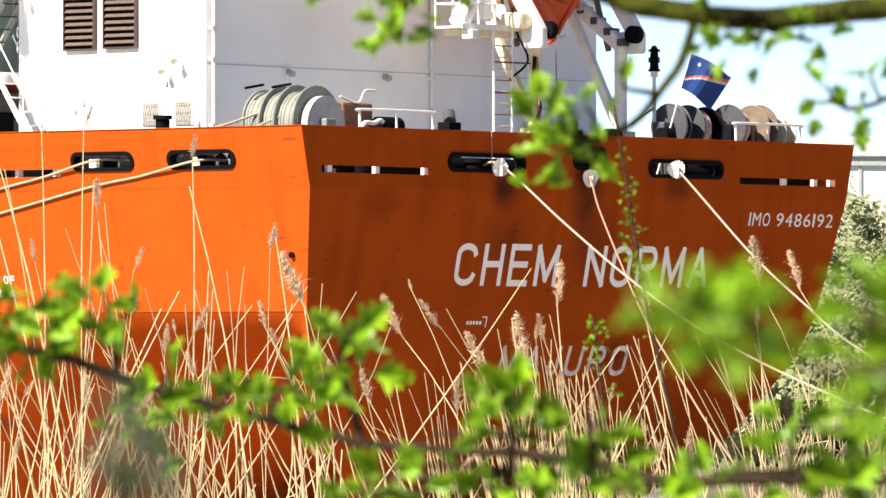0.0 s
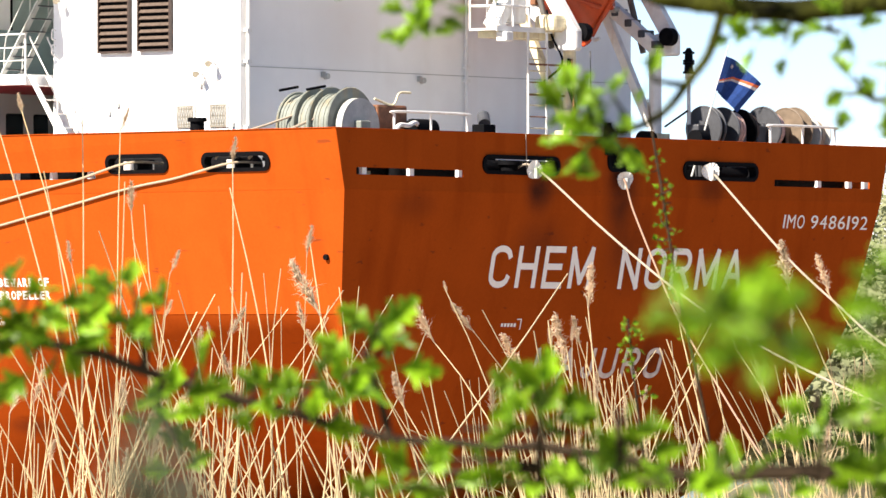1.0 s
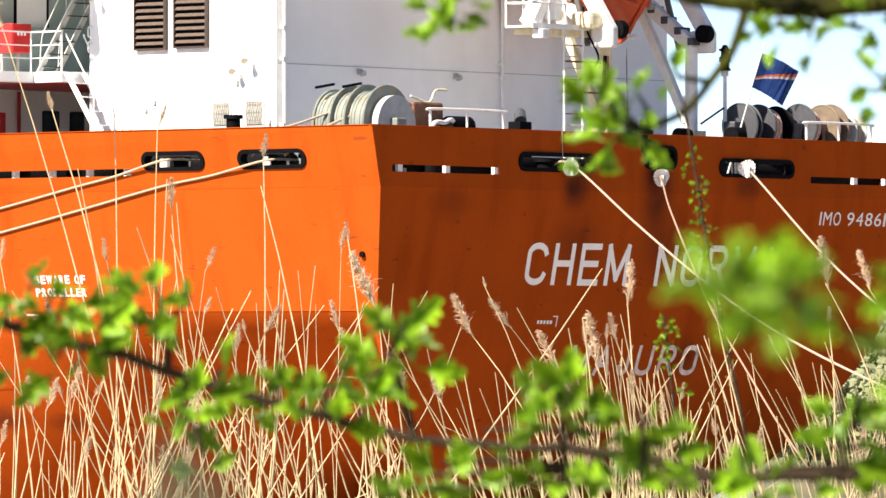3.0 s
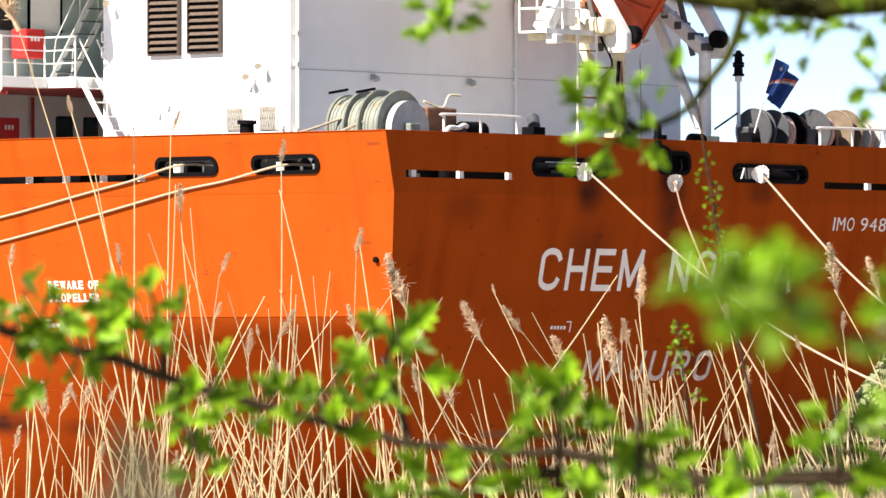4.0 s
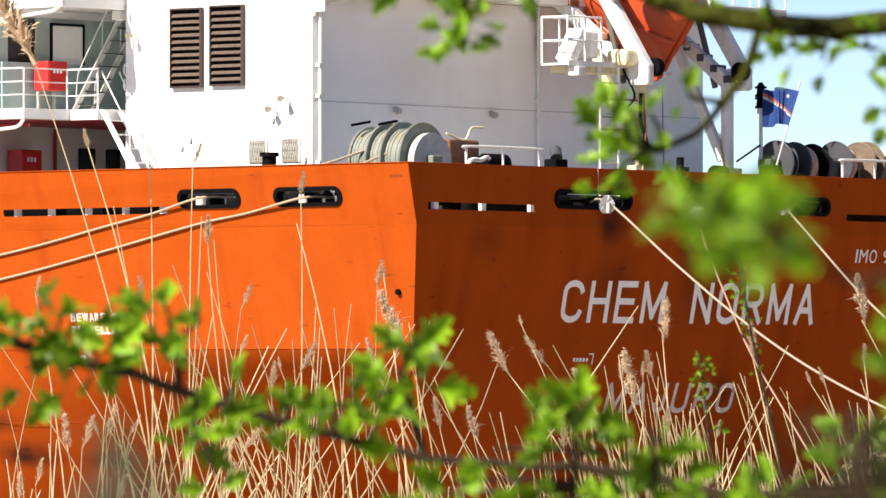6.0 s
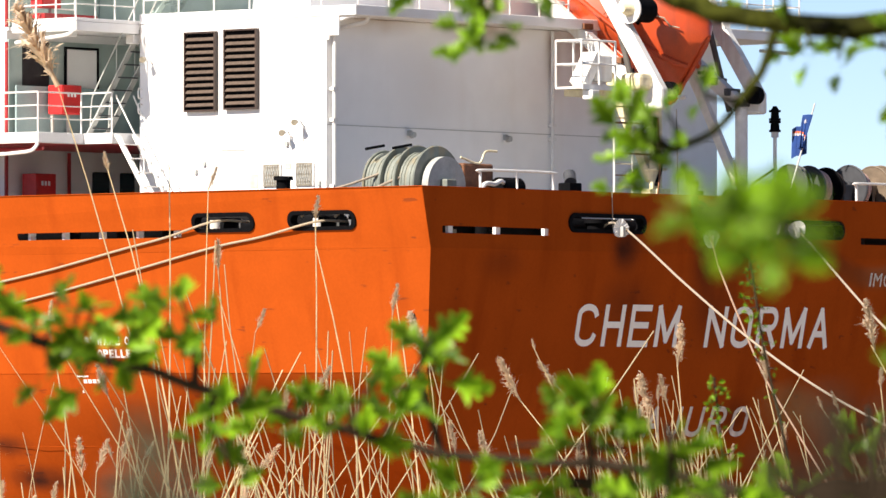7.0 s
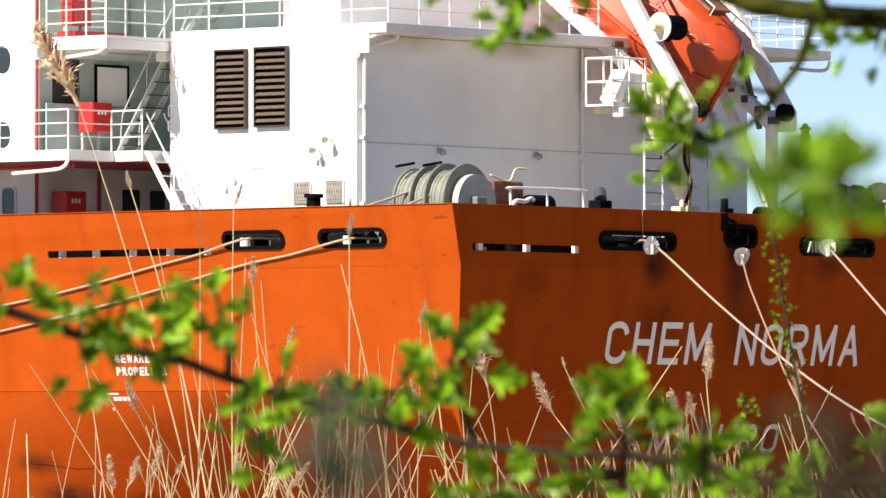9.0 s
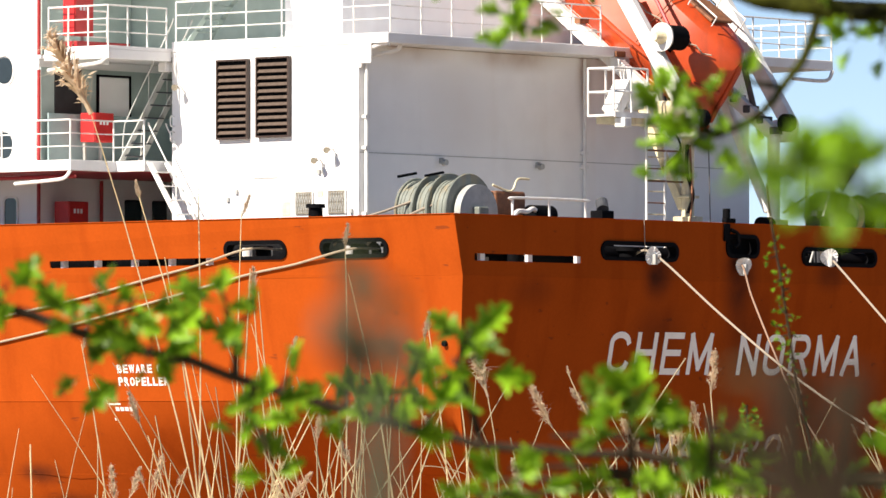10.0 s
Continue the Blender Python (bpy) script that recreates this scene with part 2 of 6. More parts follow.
def arc(pts, n=6):
    """Smooths a polyline (Catmull-Rom)."""
    p = [Vector(q) for q in pts]
    p = [p[0] * 2 - p[1], *p, p[-1] * 2 - p[-2]]
    out = []
    for i in range(1, len(p) - 2):
        for k in range(n):
            t = k / n
            out.append(0.5 * (2 * p[i] + (p[i + 1] - p[i - 1]) * t + (2 * p[i - 1] - 5 * p[i] + 4 * p[i + 1] - p[i + 2]) * t * t
                              + (3 * p[i] - p[i - 1] - 3 * p[i + 1] + p[i + 2]) * t ** 3))
    return out + [p[-2]]


def oblong(u0, u1, z0, z1, r, seg=6):
    r = min(r, (u1 - u0) / 2 - 1e-4, (z1 - z0) / 2 - 1e-4)
    out = []
    for cu, cz, a0 in ((u1 - r, z1 - r, 0), (u0 + r, z1 - r, 90), (u0 + r, z0 + r, 180), (u1 - r, z0 + r, 270)):
        for k in range(seg + 1):
            a = radians(a0 + 90 * k / seg)
            out.append((cu + r * math.cos(a), cz + r * math.sin(a)))
    return out


def holed(bm, outer, holes, place, thick):
    """A plate with openings through it; place(u, z, depth) maps it into the world."""
    flat = bmesh.new()
    for loop in (outer, *holes):
        vs = [flat.verts.new((u, z, 0)) for u, z in loop]
        for i, v in enumerate(vs):
            flat.edges.new((v, vs[(i + 1) % len(vs)]))
    bmesh.ops.triangle_fill(flat, use_beauty=True, use_dissolve=False, edges=flat.edges[:])
    flat.verts.index_update()
    for depth in (0.0, thick):
        vs = [bm.verts.new(place(v.co.x, v.co.y, depth)) for v in flat.verts]
        for f in flat.faces:
            bm.faces.new([vs[v.index] for v in f.verts])
        if depth == 0.0:
            front = vs
    for e in flat.edges:
        if len(e.link_faces) == 1:
            a, b = (v.index for v in e.verts)
            bm.faces.new((front[a], front[b], vs[b], vs[a]))
    flat.free()
    return bm


def ring_frame(bm, inner, outer, place, d0, d1):
    n = len(inner)
    rows = [[bm.verts.new(place(u, z, d)) for u, z in loop] for loop, d in ((outer, d0), (outer, d1), (inner, d1), (inner, d0))]
    for k in range(4):
        a, b = rows[k], rows[(k + 1) % 4]
        for j in range(n):
            bm.faces.new((a[j], a[(j + 1) % n], b[(j + 1) % n], b[j]))
    return bm


def thing(name, label, category, at=(0, 0, 0), group="", kind=""):
    ob = new(name)
    ob.location = at
    ob.empty_display_size = 0.2
    return tagged(ob, label, category, group, kind)


# ---- water, far bank, near bank ----
def build_setting():
    bm = bmesh.new()
    bmesh.ops.create_grid(bm, x_segments=2, y_segments=2, size=2500)
    part("water", bm, WATER)
    tagged(bpy.data.objects["water"], "grey harbour water with small ripples", "water", kind="structure")
    # far bank beyond the ship, a broad strip on the horizon
    bm = bmesh.new()
    v, r = Vector((math.sin(radians(51)), math.cos(radians(51)), 0)), Vector((math.cos(radians(51)), -math.sin(radians(51)), 0))
    eye = Vector((EYE[0], EYE[1], 0))
    rows = []
    for d, z in ((330, -0.6), (338, 1.0), (350, 2.6), (500, 3.2), (2400, 4.0)):
        # the bank juts out beside the ship's stern
        rows.append([bm.verts.new(eye + v * (d - (64 if d < 400 else 0) * max(0.0, min(1.0, (s - 4) / 10))) + r * s
                                  + Vector((0, 0, z + 0.3 * noise.noise(Vector((d, s, 0)) * 0.05)))) for s in range(-1200, 1201, 5)])
    for a, b in zip(rows, rows[1:]):
        for i in range(len(a) - 1):
            bm.faces.new((a[i], a[i + 1], b[i + 1], b[i]))
    tagged(part("far_bank", bm, FARGRASS, smooth=True), "grassy bank across the water", "ground", kind="structure")
    # near bank under the reeds and the bush
    bm = bmesh.new()
    rows = []
    for d, z in ((-60, 3.5), (0, 3.45), (40, 3.4), (66, 3.3), (72, 2.2), (80, 0.4), (84, -0.6)):
        rows.append([bm.verts.new(eye + v * d + r * s + Vector((0, 0, z + 0.12 * noise.noise(Vector((d, s, 3)) * 0.3)))) for s in range(-300, 301, 5)])
    for a, b in zip(rows, rows[1:]):
        for i in range(len(a) - 1):
            bm.faces.new((a[i], a[i + 1], b[i + 1], b[i]))
    tagged(part("ground", bm, GRASS, smooth=True), "rough grassy near bank under reeds", "ground", kind="structure")


build_setting()

# ---- the ship's hull ----
BEAM = 23.43
MID = BEAM / 2
LENGTH = 128.0
LEVELS = [8.95, 7.4, 5.87, 5.82, 5.4, 4.94, 4.4, 3.8, 3.2, 2.57, 1.8, 0.8, -1.0]
INSET = [0.36, 0.65, 0.95, 0.975, 1.13, 1.36, 1.72, 2.2, 2.7, 3.3, 4.2, 5.6, 8.4]
RAKE = [0.02, 0.32, 0.62, 0.63, 0.73, 0.86, 1.04, 1.26, 1.5, 1.8, 2.3, 3.2, 6.0]


def lerp_table(z, values):
    for i in range(len(LEVELS) - 1):
        if z >= LEVELS[i + 1]:
            k = (LEVELS[i] - z) / (LEVELS[i] - LEVELS[i + 1])
            return values[i] + (values[i + 1] - values[i]) * k
    return values[-1]


def smooth01(k):
    k = max(0.0, min(1.0, k))
    return k * k * (3 - 2 * k)


def hull_inset(z, y):
    """How far in from the full beam the port side lies at height z, y metres from the stern."""
    base = lerp_table(z, INSET)
    if z < 5.87:
        base = 0.95 + (base - 0.95) * (1 - smooth01(y / 46))
        low = 5.87 - z
        base += 1.3 * low * low / (low + 0.7) * smooth01(y / 0.7) * (1 - smooth01((y - 4) / 11))
        base = min(base, MID - 1.0)
    base *= 1 - 0.5 * smooth01(y / 60)
    bow = smooth01((y - 96) / (LENGTH - 96)) ** 1.5
    return base + (MID - base) * bow


def transom_y(z):
    return lerp_table(z, RAKE) if z < 8.95 else 0.02 - 0.02 * (z - 8.95) / 1.51


def build_hull():
    ship = thing("tanker_ship", "orange-hulled chemical tanker moored stern to the reeds", "ship", (MID, 0, 0))
    back = Matrix.Translation((-MID, 0, 0))

    def put(name, bm, mat, label="", smooth=False, parent=ship):
        bmesh.ops.transform(bm, matrix=back, verts=bm.verts)
        return part(name, bm, mat, parent, label, smooth)

    bm = bmesh.new()
    stations = [0, 0.2, 0.45, 0.8, 1.2, 1.6, 2.2, 3, 3.8, 4.8, 5.8, 7, 8.4, 10, 13, 16, 20, 26, 34, 46, 60, 80, 96, 106, 114, 120, 125, 128]
    port, star = [], []
    for s in stations:
        row_p, row_s = [], []
        for z in LEVELS:
            y = s + transom_y(z) * (1 - smooth01(s / 12))
            i = hull_inset(z, s)
            row_p.append(bm.verts.new((i, y, z)))
            row_s.append(bm.verts.new((BEAM - i, y, z)) if i < MID - 0.01 else row_p[-1])
        port.append(row_p)
        star.append(row_s)
    for side in (port, star):
        for a, b in zip(side, side[1:]):
            for j in range(len(LEVELS) - 1):
                quad = []
                for v in (a[j], b[j], b[j + 1], a[j + 1]):
                    if v not in quad:
                        quad.append(v)
                if len(quad) > 2 and not bm.faces.get(quad):
                    bm.faces.new(quad)
    for j in range(len(LEVELS) - 1):
        bm.faces.new((port[0][j], port[0][j + 1], star[0][j + 1], star[0][j]))
    rim = set(port[0]) | set(star[0])
    for e in bm.edges:
        a, b = e.verts
        if (a in rim and b in rim) or abs(a.co.z - 5.87) + abs(b.co.z - 5.87) < 0.01:
            e.smooth = False
    hull = put("hull", bm, ORANGE, "orange painted steel hull with weld seams and rust streaks")
    hull.data.shade_smooth()
    hull.data.materials.append(BOOT)
    for f in hull.data.polygons:
        f.material_index = 1 if f.center.z < 0.8 else 0

    # bulwark plates, pierced by fairleads and freeing slots
    fair_t = [(5.84, 8.91), (11.0, 12.3), (14.23, 17.41)]
    slot_t = [(0.81, 5.03), (18.22, 22.59)]
    fair_p = [(5.74, 7.76), (2.35, 4.51)]
    slot_p = [(8.24, 13.97), (19.5, 25.0)]
    z_fair, z_mid, z_slot = (9.47, 9.87), (9.62, 10.14), (9.32, 9.50)

    def height_of(a):
        return z_mid if a == 11.0 else z_fair

    def on_transom(u, z, d):
        return Vector((u, transom_y(z) + d, z))

    def on_port(u, z, d):
        i = 0.36 * (10.46 - z) / 1.51 if z > 8.95 else 0.36
        return Vector((i * (1 - 0.5 * smooth01(u / 60)) + d, u, z))

    def on_starboard(u, z, d):
        return Vector((BEAM - on_port(u, z, d).x, u, z))

    holes_t = [oblong(a, b, *height_of(a), 0.24) for a, b in fair_t] + [oblong(a, b, *z_slot, 0.03) for a, b in slot_t]
    holes_p = [oblong(a, b, *z_fair, 0.2) for a, b in fair_p] + [oblong(a, b, *z_slot, 0.03) for a, b in slot_p]
    bm = bmesh.new()
    holed(bm, [(0.005, 10.46), (0.36, 8.951), (BEAM - 0.36, 8.951), (BEAM - 0.005, 10.46)], holes_t, on_transom, 0.03)
    put("bulwark", bm, ORANGE, "orange stern bulwark pierced by fairleads")
    for place in (on_port, on_starboard):
        bm = bmesh.new()
        holed(bm, [(0.02, 10.46), (0.02, 8.951), (95, 8.951), (95, 10.46)], holes_p, place, 0.03)
        put("bulwark", bm, ORANGE, "orange side bulwark pierced by fairleads")
    # bulwark cap rails
    bm = bmesh.new()
    box(bm, -0.02, BEAM + 0.02, -0.03, 0.12, 10.462, 10.482, 0.008)
    put("cap_rail", bm, ORANGE)
    for x0, x1 in ((-0.03, 0.12), (BEAM - 0.12, BEAM + 0.03)):
        bm = bmesh.new()
        box(bm, x0, x1, 0.125, 60, 10.462, 10.482, 0.008)
        put("cap_rail", bm, ORANGE)
    # main deck
    bm = bmesh.new()
    vs = [bm.verts.new(p) for p in ((0.4, 0.06, 8.98), (BEAM - 0.4, 0.06, 8.98), (BEAM - 0.2, 96, 8.98), (0.2, 96, 8.98))]
    bm.faces.new(vs)
    put("deck", bm, DECKPAINT, "pale grey painted steel deck")
    # fairlead rims
    for spans, place in ((fair_t, on_transom), (fair_p, on_port)):
        for a, b in spans:
            bm = bmesh.new()
            lo, hi = height_of(a)
            ring_frame(bm, oblong(a + 0.06, b - 0.06, lo + 0.05, hi - 0.05, 0.17),
                       oblong(a - 0.05, b + 0.05, lo - 0.05, hi + 0.05, 0.25), place, -0.045, 0.22)
            put("fairlead", bm, BLACK, "black oblong mooring fairlead", True)
    for y in (4.25, 4.8, 7.6, 8.3):
        bm = bmesh.new()
        rod(bm, (1.6, y, 8.99), (1.6, y, 9.78), 0.13, seg=14)
        put("fairlead_roller", bm, WHITE_METAL, "worn pale steel roller", True)
    # bulwark stays behind the slots, white where they show through
    for x in (1.17, 3.03, 4.97, 20.3, 21.7, 22.45):
        bm = bmesh.new()
        box(bm, x - 0.09, x + 0.09, 0.05, 0.16, 8.99, 10.2, 0.01)
        put("bulwark_stay", bm, WHITE_METAL)
    for y in (8.6, 9.9, 11.2, 12.5, 13.7):
        bm = bmesh.new()
        box(bm, 0.4, 0.6, y - 0.05, y + 0.05, 8.99, 10.2, 0.01)
        put("bulwark_stay", bm, WHITE_METAL)
    # weld seams: raised beads around the hull
    for z, bead in ((5.86, 0.010), (3.95, 0.005)):
        pts = [(hull_inset(z, s) - 0.004, s + transom_y(z) * (1 - smooth01(s / 12)), z) for s in [k * 0.8 for k in range(60)]]
        bm = bmesh.new()
        tube(bm, pts, bead, 5)
        put("weld_seam", bm, ORANGE)
    # a small drain hole near the corner
    bm = bmesh.new()
    rod(bm, (0.60, 0.85, 7.26), (0.8, 0.85, 7.26), 0.075, seg=14)
    put("drain_pipe", bm, BLACK)
    return ship, put


ship, put_on_hull = build_hull()


def glyph(name, letter, x0, x1, z0, z1, place, mat, weight=0.0):
    """One painted letter that fills x0..x1, z0..z1 of a plate."""
    cu = bpy.data.curves.new(name, "FONT")
    cu.body, cu.extrude, cu.offset, cu.resolution_u = letter, 0.003, weight, 4
    ob = new(name, cu)
    me = bpy.data.meshes.new_from_object(ob.evaluated_get(bpy.context.evaluated_depsgraph_get()))
    bpy.data.objects.remove(ob)
    xs, ys = [v.co.x for v in me.vertices], [v.co.y for v in me.vertices]
    bm = bmesh.new()
    bm.from_mesh(me)
    for v in bm.verts:
        u = x0 + (v.co.x - min(xs)) / max(0.05, max(xs) - min(xs)) * (x1 - x0)
        z = z0 + (v.co.y - min(ys)) / (max(ys) - min(ys)) * (z1 - z0)
        v.co = place(u, z, -0.012 + v.co.z)
    return put_on_hull(name, bm, mat)


WIDE = {"I": 0.22, "1": 0.3, "M": 1.12, "W": 1.2, "J": 0.7}


def lettering(name, words, x0, x1, z0, z1, place, mat, weight=0.0, gap=0.28, blank=0.9):
    widths = [blank if c == " " else WIDE.get(c, 1.0) for c in words]
    step = (x1 - x0) / (sum(widths) + gap * (len(words) - 1))
    u = x0
    for c, w in zip(words, widths):
        if c != " ":
            glyph(name, c, u, u + w * step, z0, z1, place, mat, weight)
        u += (w + gap) * step


def raked(u, z, d):
    return Vector((u, transom_y(z) + d, z))


def port_plate(u, z, d):
    return Vector((hull_inset(z, u) + d, u + transom_y(z) * (1 - smooth01(u / 12)), z))


def bow_line(x0, z0, x1, z1, a0, a1, n=9):
    """Points of an elliptic arc in a letter's unit square."""
    return [((x0 + x1) / 2 + (x1 - x0) / 2 * math.cos(radians(a0 + (a1 - a0) * k / n)), (z0 + z1) / 2 + (z1 - z0) / 2 * math.sin(radians(a0 + (a1 - a0) * k / n))) for k in range(n + 1)]


STROKES = {
    "C": [bow_line(0, 0.55, 1, 1, 8, 180) + bow_line(0, 0, 1, 0.45, 180, 352)],
    "O": [bow_line(0, 0.55, 1, 1, 0, 180) + bow_line(0, 0, 1, 0.45, 180, 360) + [(1, 0.775)]],
    "H": [[(0, 0), (0, 1)], [(1, 0), (1, 1)], [(0, 0.52), (1, 0.52)]],
    "E": [[(1, 0), (0, 0), (0, 1), (1, 1)], [(0, 0.52), (0.9, 0.52)]],
    "M": [[(0, 0), (0, 1)], [(0, 1), (0.5, 0.12)], [(0.5, 0.12), (1, 1)], [(1, 1), (1, 0)]],
    "N": [[(0, 0), (0, 1)], [(0, 1), (1, 0)], [(1, 0), (1, 1)]],
    "R": [[(0, 0), (0, 1), (0.6, 1)] + bow_line(0.3, 0.48, 1, 1, 80, -90, 8) + [(0, 0.48)], [(0.55, 0.48), (1, 0)]],
    "A": [[(0, 0), (0.5, 1)], [(0.5, 1), (1, 0)], [(0.17, 0.33), (0.83, 0.33)]],
    "J": [[(1, 1)] + bow_line(0, 0, 1, 0.5, 0, -180)],
    "U": [[(0, 1)] + bow_line(0, 0, 1, 0.5, 180, 360) + [(1, 1)]],
}


def stroke_letter(letter, x0, x1, z0, z1, place, mat, thick):
    """One painted letter of even strokes, as thin raised paint."""
    bm = bmesh.new()
    h = thick / 2
    for lift, path in enumerate(STROKES[letter]):
        pts = [Vector((x0 + h + u * (x1 - x0 - thick), z0 + h + v * (z1 - z0 - thick))) for u, v in path]
        pts[0] -= (pts[1] - pts[0]).normalized() * h * 0.9
        pts[-1] += (pts[-1] - pts[-2]).normalized() * h * 0.9
        rows = []
        for k, p in enumerate(pts):
            a = (p - pts[k - 1]).normalized() if k else (pts[1] - p).normalized()
            b = (pts[k + 1] - p).normalized() if k + 1 < len(pts) else a
            way = (a + b).normalized() if (a + b).length > 0.01 else a
            side = Vector((-way.y, way.x)) * h / max(0.6, way.dot(a))
            rows.append([bm.verts.new(place(q.x, q.y, -0.012 - 0.001 * lift)) for q in (p + side, p - side)])
        for a, b in zip(rows, rows[1:]):
            bm.faces.new((a[0], a[1], b[1], b[0]))
    return put_on_hull("letter", bm, mat)


def stroke_words(words, x0, x1, z0, z1, mat, thick, gap, blank):
    widths = [blank if c == " " else WIDE.get(c, 1.0) for c in words]
    step = (x1 - x0) / (sum(widths) + gap * (len(words) - 1))
    u = x0
    for c, w in zip(words, widths):
        if c != " ":
            stroke_letter(c, u, u + w * step, z0, z1, raked, mat, thick)
        u += (w + gap) * step


stroke_words("CHEM NORMA", 6.56, 17.29, 6.53, 7.62, LETTER, 0.165, 0.30, 0.78)
stroke_words("MAJURO", 9.11, 14.47, 4.2, 5.0, FADED, 0.13, 0.4, 0.9)
lettering("letter", "IMO 9486192", 18.77, 22.59, 8.21, 8.57, raked, LETTER, 0.0, gap=0.3, blank=0.3)


def port_flipped(u, z, d):
    return port_plate(-u, z, d)


lettering("letter", "BEWARE OF", -12.05, -10.27, 6.58, 6.80, port_flipped, LETTER, 0.035, gap=0.25, blank=0.6)
lettering("letter", "PROPELLER", -12.05, -10.27, 6.25, 6.47, port_flipped, LETTER, 0.035, gap=0.25)


def bars(spans, z0, z1, place):
    for a, b in spans:
        bm = bmesh.new()
        ring_frame(bm, [(a + 0.01, z0 + 0.01), (b - 0.01, z0 + 0.01), (b - 0.01, z1 - 0.01), (a + 0.01, z1 - 0.01)],
                   [(a, z0), (b, z0), (b, z1), (a, z1)], place, -0.014, -0.002)
        holed(bm, [(a, z0), (b, z0), (b, z1), (a, z1)], [], lambda u, z, d: place(u, z, d - 0.012), 0.004)
        put_on_hull("painted_mark", bm, LETTER)


# small draught marks that cannot be read
bars([(7.38, 7.46), (7.51, 7.59), (7.64, 7.72), (7.77, 7.85), (7.9, 7.98)], 5.54, 5.63, raked)
bars([(8.16, 8.19)], 5.47, 5.75, raked)
bars([(8.0, 8.155)], 5.72, 5.75, raked)
bars([(-12.3, -12.18), (-12.14, -12.02), (-11.98, -11.86), (-11.82, -11.72)], 5.6, 5.7, port_flipped)
bars([(-12.5, -12.1)], 5.76, 5.8, port_flipped)
bars([(-12.42, -12.38)], 5.35, 5.42, port_flipped)


def maker(name, label, category, at, group=""):
    """A thing and a function that puts parts on it, given in the ship's coordinates."""
    ob = thing(name, label, category, at, group)
    back = Matrix.Translation(-Vector(at))

    def put(part_name, bm, mat, label="", smooth=False, parent=None):
        bmesh.ops.transform(bm, matrix=back, verts=bm.verts)
        return part(part_name, bm, mat, parent or ob, label, smooth)

    return ob, put


# ---- deckhouse ----
def build_house():
    house, put = maker("deckhouse", "white painted steel deckhouse with brown louvres and grey recess", "deckhouse", (11.7, 12, 8.985))

    def block(name, mat, *b, bevel=0.03, label=""):
        return put(name, box(bmesh.new(), *b, bevel), mat, label)

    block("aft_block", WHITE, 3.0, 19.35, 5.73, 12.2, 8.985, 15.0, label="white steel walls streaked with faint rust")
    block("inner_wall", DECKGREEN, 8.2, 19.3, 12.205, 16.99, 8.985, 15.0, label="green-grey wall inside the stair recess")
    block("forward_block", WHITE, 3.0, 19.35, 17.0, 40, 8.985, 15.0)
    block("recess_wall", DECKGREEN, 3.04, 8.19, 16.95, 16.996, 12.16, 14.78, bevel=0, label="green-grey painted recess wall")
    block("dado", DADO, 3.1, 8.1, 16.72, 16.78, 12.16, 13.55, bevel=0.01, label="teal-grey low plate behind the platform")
    block("boat_deck", WHITE, 2.985, 21.8, 4.72, 12.2, 15.005, 15.27, bevel=0.02, label="overhanging white deck slab")
    block("upper_deck", WHITE, 3.005, 19.0, 12.21, 40, 15.004, 15.1, bevel=0.015)
    block("wing_deck", WHITE, 0.57, 3.0, 12.21, 14.5, 15.004, 15.1, bevel=0.015, label="white overhanging deck wing")
    block("deck_edge", WHITE, 0.57, 0.65, 12.21, 14.5, 14.76, 15.0, bevel=0.01)
    block("deck_edge", WHITE, 0.655, 2.99, 14.42, 14.5, 14.76, 15.0, bevel=0.01)
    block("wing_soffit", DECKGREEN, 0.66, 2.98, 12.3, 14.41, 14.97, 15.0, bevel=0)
    block("deck_edge", WHITE, 0.655, 2.99, 12.21, 12.29, 14.76, 15.0, bevel=0.01)
    block("platform_deck", WHITE, 0.4, 2.15, 13.4, 40, 11.87, 12.15, bevel=0.015, label="white platform slab with side stairs")
    block("platform_deck", WHITE, 2.155, 8.15, 12.4, 16.94, 11.87, 12.15, bevel=0.015)
    block("platform_deck", WHITE, 2.155, 2.98, 16.945, 40, 11.87, 12.15, bevel=0.015)
    block("platform_soffit", MAROON, 0.6, 2.1, 13.6, 39, 11.845, 11.866, bevel=0)
    block("platform_soffit", MAROON, 2.2, 8.1, 12.6, 16.9, 11.845, 11.866, bevel=0)
    # upper tier
    block("upper_block", WHITE, 5.2, 18.6, 8.2, 10.2, 15.275, 18)
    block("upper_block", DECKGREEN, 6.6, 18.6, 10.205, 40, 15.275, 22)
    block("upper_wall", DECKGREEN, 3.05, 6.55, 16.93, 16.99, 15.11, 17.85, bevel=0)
    block("upper_block", WHITE, 3.0, 6.59, 17.0, 40, 15.105, 17.85)
    block("bridge_deck", WHITE, 2.6, 18.0, 10.3, 40, 17.87, 18.1, bevel=0.02, label="white upper deck slab")
    # rounded corner bracket under the overhang and edge pillars
    put("corner_bracket", tube(bmesh.new(), arc([(3.05, 5.7, 14.4), (3.06, 5.58, 14.75), (3.1, 5.2, 14.95), (3.12, 4.82, 15.0)]), 0.06, 8), WHITE_METAL, smooth=True)
    put("corner_plate", box(bmesh.new(), 2.985, 3.05, 5.3, 5.727, 14.5, 15.0, 0.02), WHITE)
    # horizontal weld seam of the aft wall
    put("weld_seam", box(bmesh.new(), 3.05, 19.3, 5.718, 5.732, 12.215, 12.235), GREY)
    put("weld_seam", box(bmesh.new(), 16.9, 16.93, 5.718, 5.732, 9.0, 14.98), WHITE)
